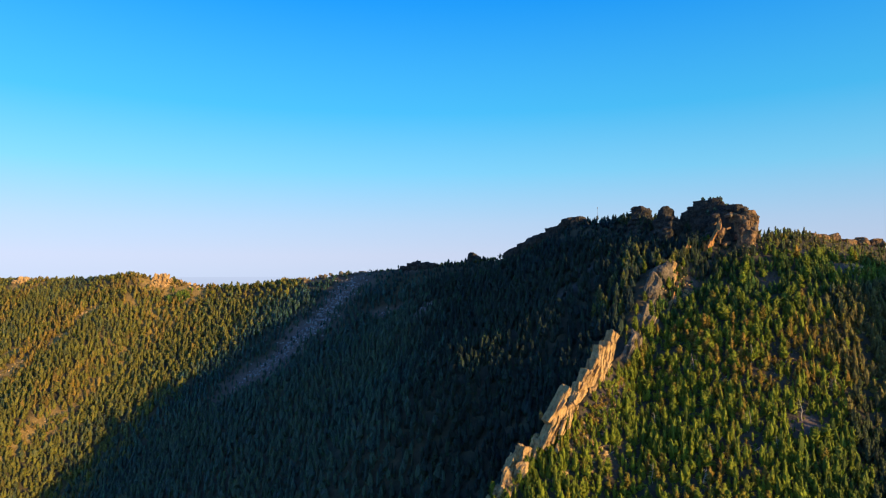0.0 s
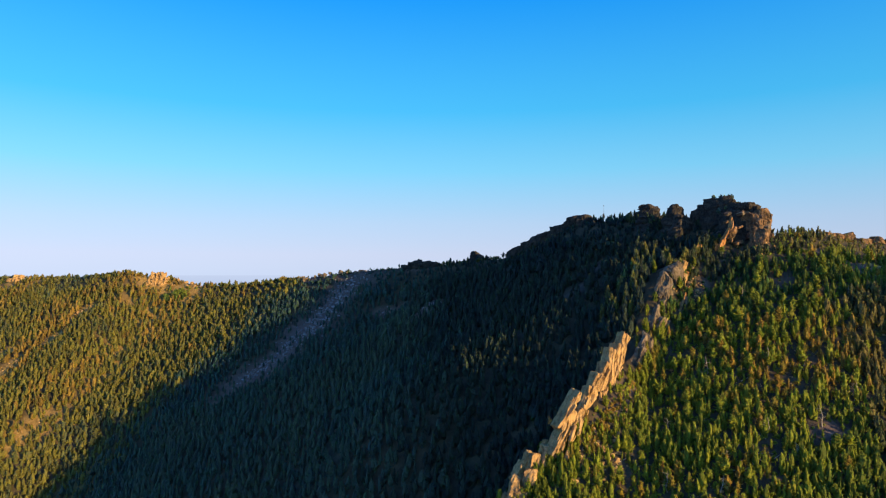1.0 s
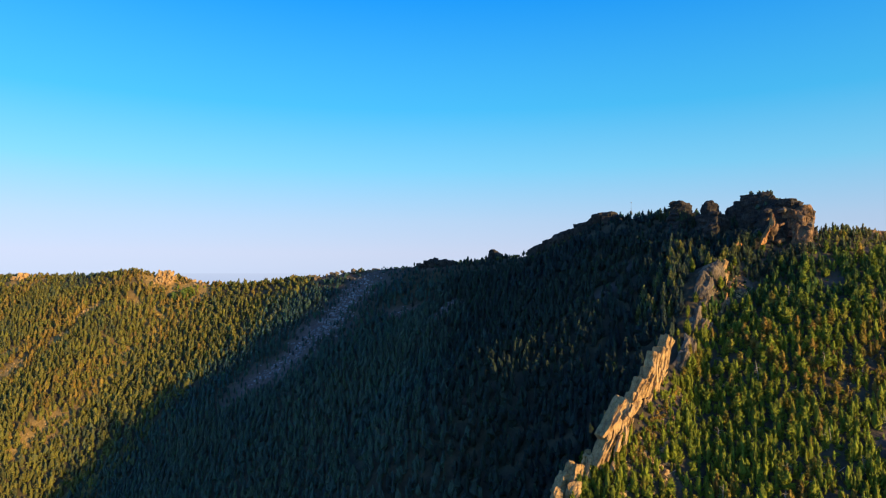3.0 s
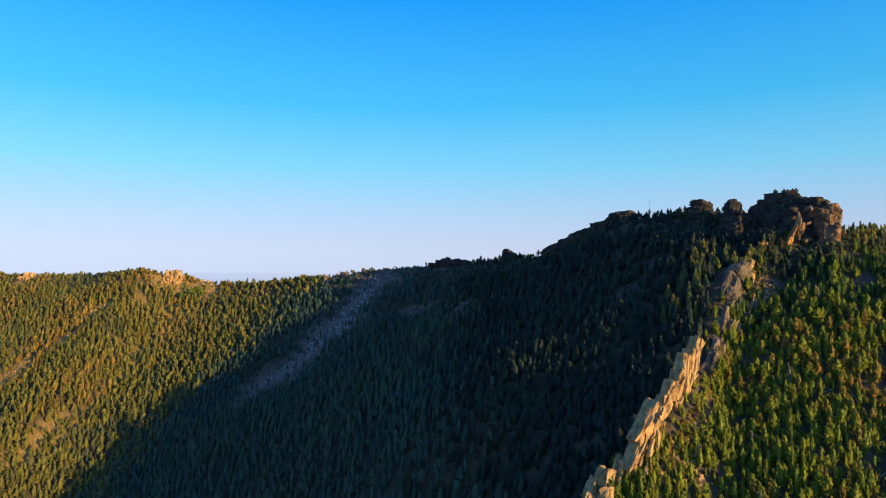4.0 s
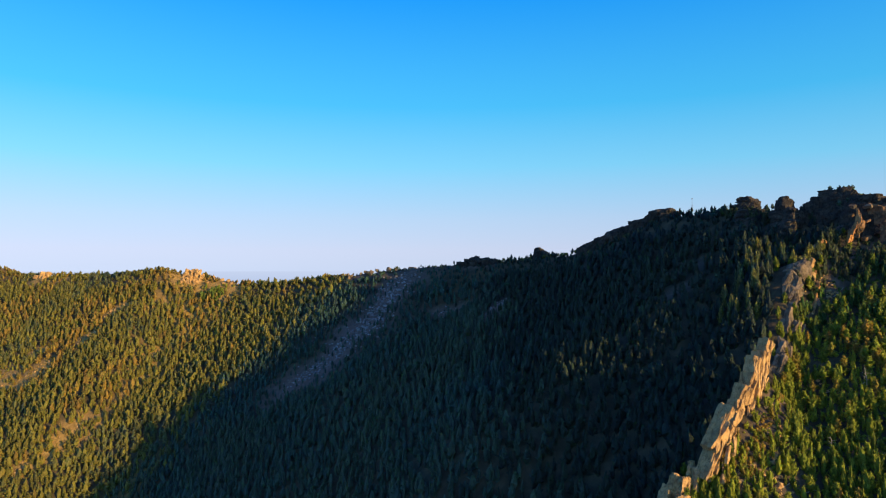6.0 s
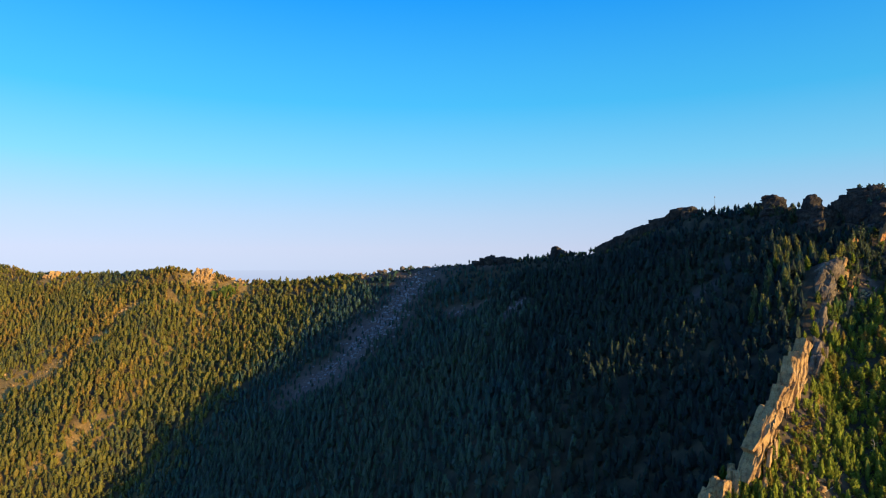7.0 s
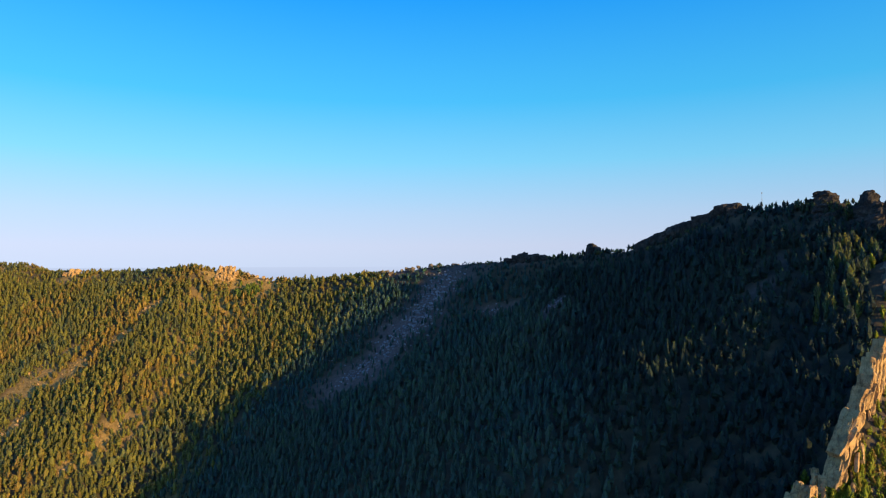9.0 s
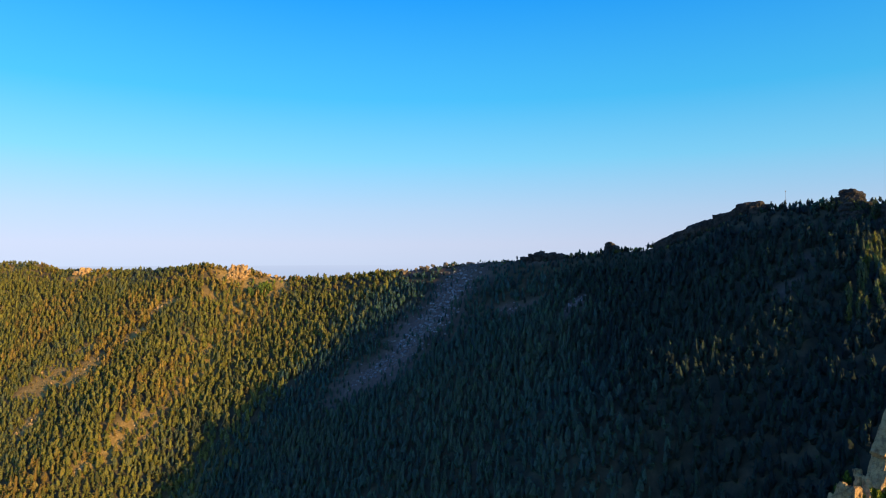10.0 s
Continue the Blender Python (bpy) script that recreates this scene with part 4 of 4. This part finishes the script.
edge_x, edge_y = np.concatenate([edge_x, 130 + 36 * edge_u + rng_.uniform(-4, 2, 80)]), np.concatenate([edge_y, 432 - 53 * edge_u + rng_.uniform(-4, 2, 80)])
make_forest("skyline_pines", "small dark pines among the slabs of the crest", edge_x, edge_y, np.ones(140, bool), (3.4, 5.2), PINE, NEAR_SHAPES, 31, (1.3, 2.0), 0.3, -0.3)
foot_x, foot_y = rng_.uniform(64, 84, 34), rng_.uniform(-5, 1, 34)
foot_y = foot_y + np.interp(foot_x, [55, 70, 84], [221, 228, 232])
make_forest("rib_foot_pines", "bright yellow-green young pines at the foot of the rib", foot_x, foot_y, np.ones(34, bool), (3.6, 6.4), GREEN, FINE_SHAPES, 29, (0.8, 1.2), 0.3, 0.1)
side_u, side_v = rng_.uniform(0.25, 1.1, 44), rng_.uniform(9, 28, 44)
bx_, by_ = 119 + 44 * side_u - 0.75 * side_v, 274 + 45 * side_u + 0.66 * side_v
make_forest("bluff_pines", "tall pines with sunlit tops behind the bluff", bx_, by_, np.ones(44, bool), (8.0, 11.0), PINE, FINE_SHAPES, 27, (0.55, 0.8), 0.3, -0.3)

# low growth between the trees of the sunny slope
SHRUBS = [crown(500 + k, 3, 0.55, 0.0, 0.3, 0.5, 2, 5, 0.6, 0.8, 0.5) for k in range(6)]
ux_, uy_ = jittered(50, 300, 150, 330, 2.7, rng_)
uk_ = (ux_ > rib_x(uy_) + 5) & (uy_ < crest_y(ux_) + 4) & (ux_ < 0.73 * (uy_ + 33) + 25) & (height(ux_, uy_) > 50) & (rng_.uniform(0, 1, ux_.shape) > 0.1 + 0.5 * bareness(ux_, uy_))
tufts = [(x0 + a * math.cos(radians(tn)) * u - b * math.sin(radians(tn)) * v, y0 + a * math.sin(radians(tn)) * u + b * math.cos(radians(tn)) * v) for x0, y0, a, b, tn, w in CLEARINGS[:8] for u, v in rng_.uniform(-1, 1, (int(60 * w), 2))]
tufts = np.array(tufts)
make_forest("dry_shrubs", "low golden dry shrubs in the clearings of the far slope", tufts[:, 0], tufts[:, 1], np.ones(len(tufts), bool), (1.6, 3.2), PINE, SHRUBS, 63, (0.9, 1.5), 0.3, 0.35)
hem_u = rng_.uniform(0, 1, 90)
hem_x, hem_y = 86 + 28 * hem_u + rng_.uniform(-1, 4, 90), 233 + 21 * hem_u - rng_.uniform(-1, 5, 90)
make_forest("rib_shrubs", "yellow-green shrubs along the sunny foot of the rib", hem_x, hem_y, np.ones(90, bool), (1.4, 3.4), GREEN, SHRUBS, 64, (0.8, 1.2), 0.3, 0.25)
make_forest("undergrowth", "low olive shrubs and dry tufts between the young pines", ux_, uy_, uk_, (0.7, 1.9), GREEN, SHRUBS, 62, (0.9, 1.5), 0.4, -0.1)


def make_pine(name, shape, tint):
    v, f = shape
    tree = new(name)
    trunk_v, trunk_f = tube([(0, 0, -0.05), (0.005, 0, 0.3), (0.01, 0.005, 0.65), (0.0, 0.0, 0.95)], [0.022, 0.016, 0.010, 0.003], 6)
    part("trunk", mesh_from("trunk", trunk_v, trunk_f, BARK, True), tree)
    part("crown", mesh_from("crown", v, f, GREEN, False, {"tint": np.full(len(v), tint)}), tree)
    return tree


KINDS = [("slender green young pine on the sunny slope", FINE_SHAPES, (0.1, 0.3, 0.5)), ("bushy yellow-green young pine on the sunny slope", FINE_SHAPES, (0.55, 0.65, 0.75)),
         ("tall open-crowned golden brown pine on the sunny slope", OLD_SHAPES, (0.7, 0.86, 0.97))]
protos = {}
for kind, (label, shapes, tints) in enumerate(KINDS):
    for k in range(9):
        p = make_pine("old_pine" if kind == 2 else "young_pine", shapes[(k + 2 * kind) % len(shapes)], tints[k % 3])
        protos[kind, k] = tagged(p, label, "tree", "old pines on the sunny slope" if kind == 2 else "young pines on the sunny slope")
rt = random.Random(9)
used = set()
for i in singles:
    kind = 2 if old[i] else (0 if rt.random() < (0.25 if nx_[i] < rib_x(ny_[i]) + 22 else 0.5) else 1)
    key = (kind, rt.randrange(9))
    x, y = float(nx_[i]), float(ny_[i])
    h = (rt.uniform(5.5, 8.5) if kind == 2 else rt.uniform(3.6, 7.2)) * (1 + 0.15 * (y < 215))
    m = pose(x, y, float(height(x, y)) - 0.2, rt.uniform(-3, 3), rt.uniform(-3, 3), rt.uniform(0, 360))
    src = protos[key]
    if key in used:
        src = copy_thing(src, m)
    used.add(key)
    src.matrix_basis = m @ Matrix.Diagonal((h * rt.uniform(0.85, 1.15), h * rt.uniform(0.85, 1.15), h, 1))

# ---- stones and the mast ----
make_scree("scree", "pale grey boulders strewn down the shaded slope", [(-55, 588, 20, 16, 110, 0.5, 2.2), (-66, 568, 24, 20, 300, 0.5, 2.9), (-85, 542, 22, 21, 330, 0.5, 2.9), (-104, 522, 22, 18, 190, 0.5, 2.6), (-130, 524, 18, 10, 80, 0.8, 2.4), (-118, 575, 20, 12, 70, 0.6, 1.8), (-145, 562, 22, 12, 70, 0.6, 1.8),
                                                                       (20, 457, 9, 5, 50, 0.6, 1.6), (-16, 512, 18, 6, 50, 0.6, 1.6)], 3, BOULDER)
make_scree("rubble", "tan rubble and stones below the rib and in clearings", [(92, 230, 10, 8, 160, 0.5, 2.2), (84, 222, 8, 8, 110, 0.4, 1.8), (104, 240, 9, 7, 90, 0.5, 2.0), (125, 198, 18, 9, 120, 0.4, 1.6), (247, 287, 20, 5, 110, 0.5, 2.4), (176, 239, 9, 7, 50, 0.4, 1.5),
                                                                            (131, 259, 6, 8, 25, 0.4, 1.6), (158, 300, 6, 10, 110, 0.5, 2.2), (195, 306, 18, 6, 90, 0.5, 2.0), (156, 243, 8, 6, 40, 0.4, 1.4), (216, 248, 10, 5, 50, 0.4, 1.5)], 4, ROCK)

mast = tagged(new("lookout_mast"), "slim dark steel mast with a box on the crest", "mast")
mast.location = (142, 413, float(height(142, 413)) - 0.3)
v_, f_ = tube([(0, 0, 0), (0, 0, 5), (0, 0, 9.3)], [0.09, 0.07, 0.05], 8)
part("pole", mesh_from("pole", v_, f_, STEEL, True), mast)
bm_ = bmesh.new()
bmesh.ops.create_cube(bm_, size=1.0, matrix=Matrix.Translation((0, 0, 9.5)) @ Matrix.Diagonal((0.5, 0.5, 0.75, 1)))
bmesh.ops.bevel(bm_, geom=bm_.edges[:], offset=0.06, segments=2, affect="EDGES")
me_ = bpy.data.meshes.new("head")
bm_.to_mesh(me_)
bm_.free()
me_.materials.append(STEEL)
part("head", me_, mast)
for sx in (-1, 1):
    v_, f_ = tube([(sx * 1.6, 0, 0.2), (sx * 0.8, 0, 3.0), (0, 0, 6.0)], [0.03, 0.03, 0.03], 5)
    part("stay", mesh_from("stay", v_, f_, STEEL, True), mast)

# low bushes that grow on the summit's ledges
for k, (x, y, z) in enumerate([(191, 336, 242.5), (194, 334, 242), (188, 339, 241.5), (186, 344, 241.5), (198, 326, 236.5), (195, 329, 238), (193, 335, 242.8), (190, 338, 242.2), (184, 346, 238), (181, 350, 236), (187, 341, 242.4), (203, 318, 232), (189, 330, 236), (186, 332, 234)]):
    v_, f_ = crown(400 + k, 22, 0.42, 0.0, 0.16, 0.5, 4, 6, 0.5)
    bush = tagged(new("juniper_bush", mesh_from("juniper_bush", v_ * (2.4, 3.2, 2.0)[k % 3], f_, PINE, False, {"tint": np.full(len(v_), 0.15)})), "low dark juniper bush on the summit rocks", "bush", "bushes on the summit")
    bush.location = (x, y, z - 0.7)

# low rounded pines that close the skyline of the far crest
low_x = rng_.uniform(-620, 110, 560)
low_y = crest_y(low_x) + rng_.uniform(-5, 3, 560)
make_forest("crest_scrub", "low rounded pine scrub along the far crest", low_x, low_y, bareness(low_x, low_y) < 0.5, (4.2, 5.6), PINE, FAR_SHAPES, 43, (1.7, 2.4), 0.2)

# a brighter copse below the distant tor
cx_, cy_ = rng_.normal(-264, 7, 46), rng_.normal(692, 4, 46)
make_forest("leafy_copse", "small bright green leafy copse on the distant slope", cx_, cy_, np.ones(46, bool), (8.5, 11.5), GREEN, FAR_SHAPES, 17, (0.9, 1.2), 0.3, -0.45, 0.6)


# ---- dead wood on the sunny slope ----
def limb(length, radius, seed):
    """A crooked tapered branch along z."""
    rng = random.Random(seed)
    pts, x, y = [], 0.0, 0.0
    for k in range(5):
        pts.append((x, y, length * k / 4))
        x, y = x + rng.uniform(-0.07, 0.07) * length, y + rng.uniform(-0.07, 0.07) * length
    return tube(pts, [radius * (1 - 0.2 * k) for k in range(5)], 6)


def make_snag(x, y, tall, seed):
    rng = random.Random(seed)
    snag = tagged(new("dead_tree"), "bare grey dead pine with broken spreading branches", "tree", "dead trees on the slope")
    snag.matrix_basis = pose(x, y, float(height(x, y)) - 0.3, rng.uniform(-7, 7), rng.uniform(-7, 7), rng.uniform(0, 360))
    v, f = limb(tall, 0.24, seed)
    part("trunk", mesh_from("trunk", v, f, DEADWOOD, True), snag)
    for k in range(9):
        v, f = limb(rng.uniform(1.4, 3.4) * (1.2 - 0.07 * k), 0.085, seed * 20 + k)
        ob = part("branch", mesh_from("branch", v, f, DEADWOOD, True), snag)
        ob.matrix_basis = pose(0, 0, tall * (0.3 + 0.07 * k), 0, rng.uniform(55, 100), rng.uniform(0, 360))
    return snag


for k, (x, y) in enumerate([(121, 235), (134, 212), (152, 218), (172, 216), (166, 243), (175, 283), (203, 236), (128, 203), (188, 222), (143, 250), (158, 207), (214, 262), (112, 212)]):
    make_snag(x, y, 6.0 + 0.9 * (k % 5), 60 + k)


def make_log(x, y, long_, turn, seed):
    v, f = limb(long_, 0.22, seed)
    log = tagged(new("fallen_log", mesh_from("fallen_log", v, f, DEADWOOD, True)), "grey fallen pine log lying among stones", "log", "fallen logs")
    a = radians(turn)
    x2, y2 = x + long_ * math.cos(a), y + long_ * math.sin(a)
    rise = math.degrees(math.atan2(float(height(x2, y2)) - float(height(x, y)), long_))
    log.matrix_basis = pose(x, y, float(height(x, y)) + 0.3, 0, 90 - rise, turn)


for k, (x, y, turn) in enumerate([(118, 200, 20), (126, 196, -35), (132, 203, 70), (104, 224, -10), (172, 211, 15), (240, 283, -8), (252, 285, -14), (235, 279, 12), (178, 238, 40), (145, 213, -25), (154, 242, 5), (160, 296, 30), (131, 257, -40), (141, 218, 10), (141, 207, 65), (129, 211, -20), (151, 217, 35), (147, 222, -50), (136, 209, 5), (145, 211, -70), (133, 216, 50), (149, 209, 20), (139, 213, -35), (98, 226, 15), (110, 232, -30)]):
    make_log(x, y, 5.0 + 1.1 * (k % 4), turn, 300 + k)

# pines added on the unseen spur to make its shade ragged
sx_, sy_ = rng_.uniform(296, 330, 90), rng_.uniform(150, 270, 90)
make_forest("shade_spur_pines", "dark pines added along the unseen spur to break up its shade", sx_, sy_, np.ones(90, bool), (5.0, 9.0), PINE, FAR_SHAPES, 23)
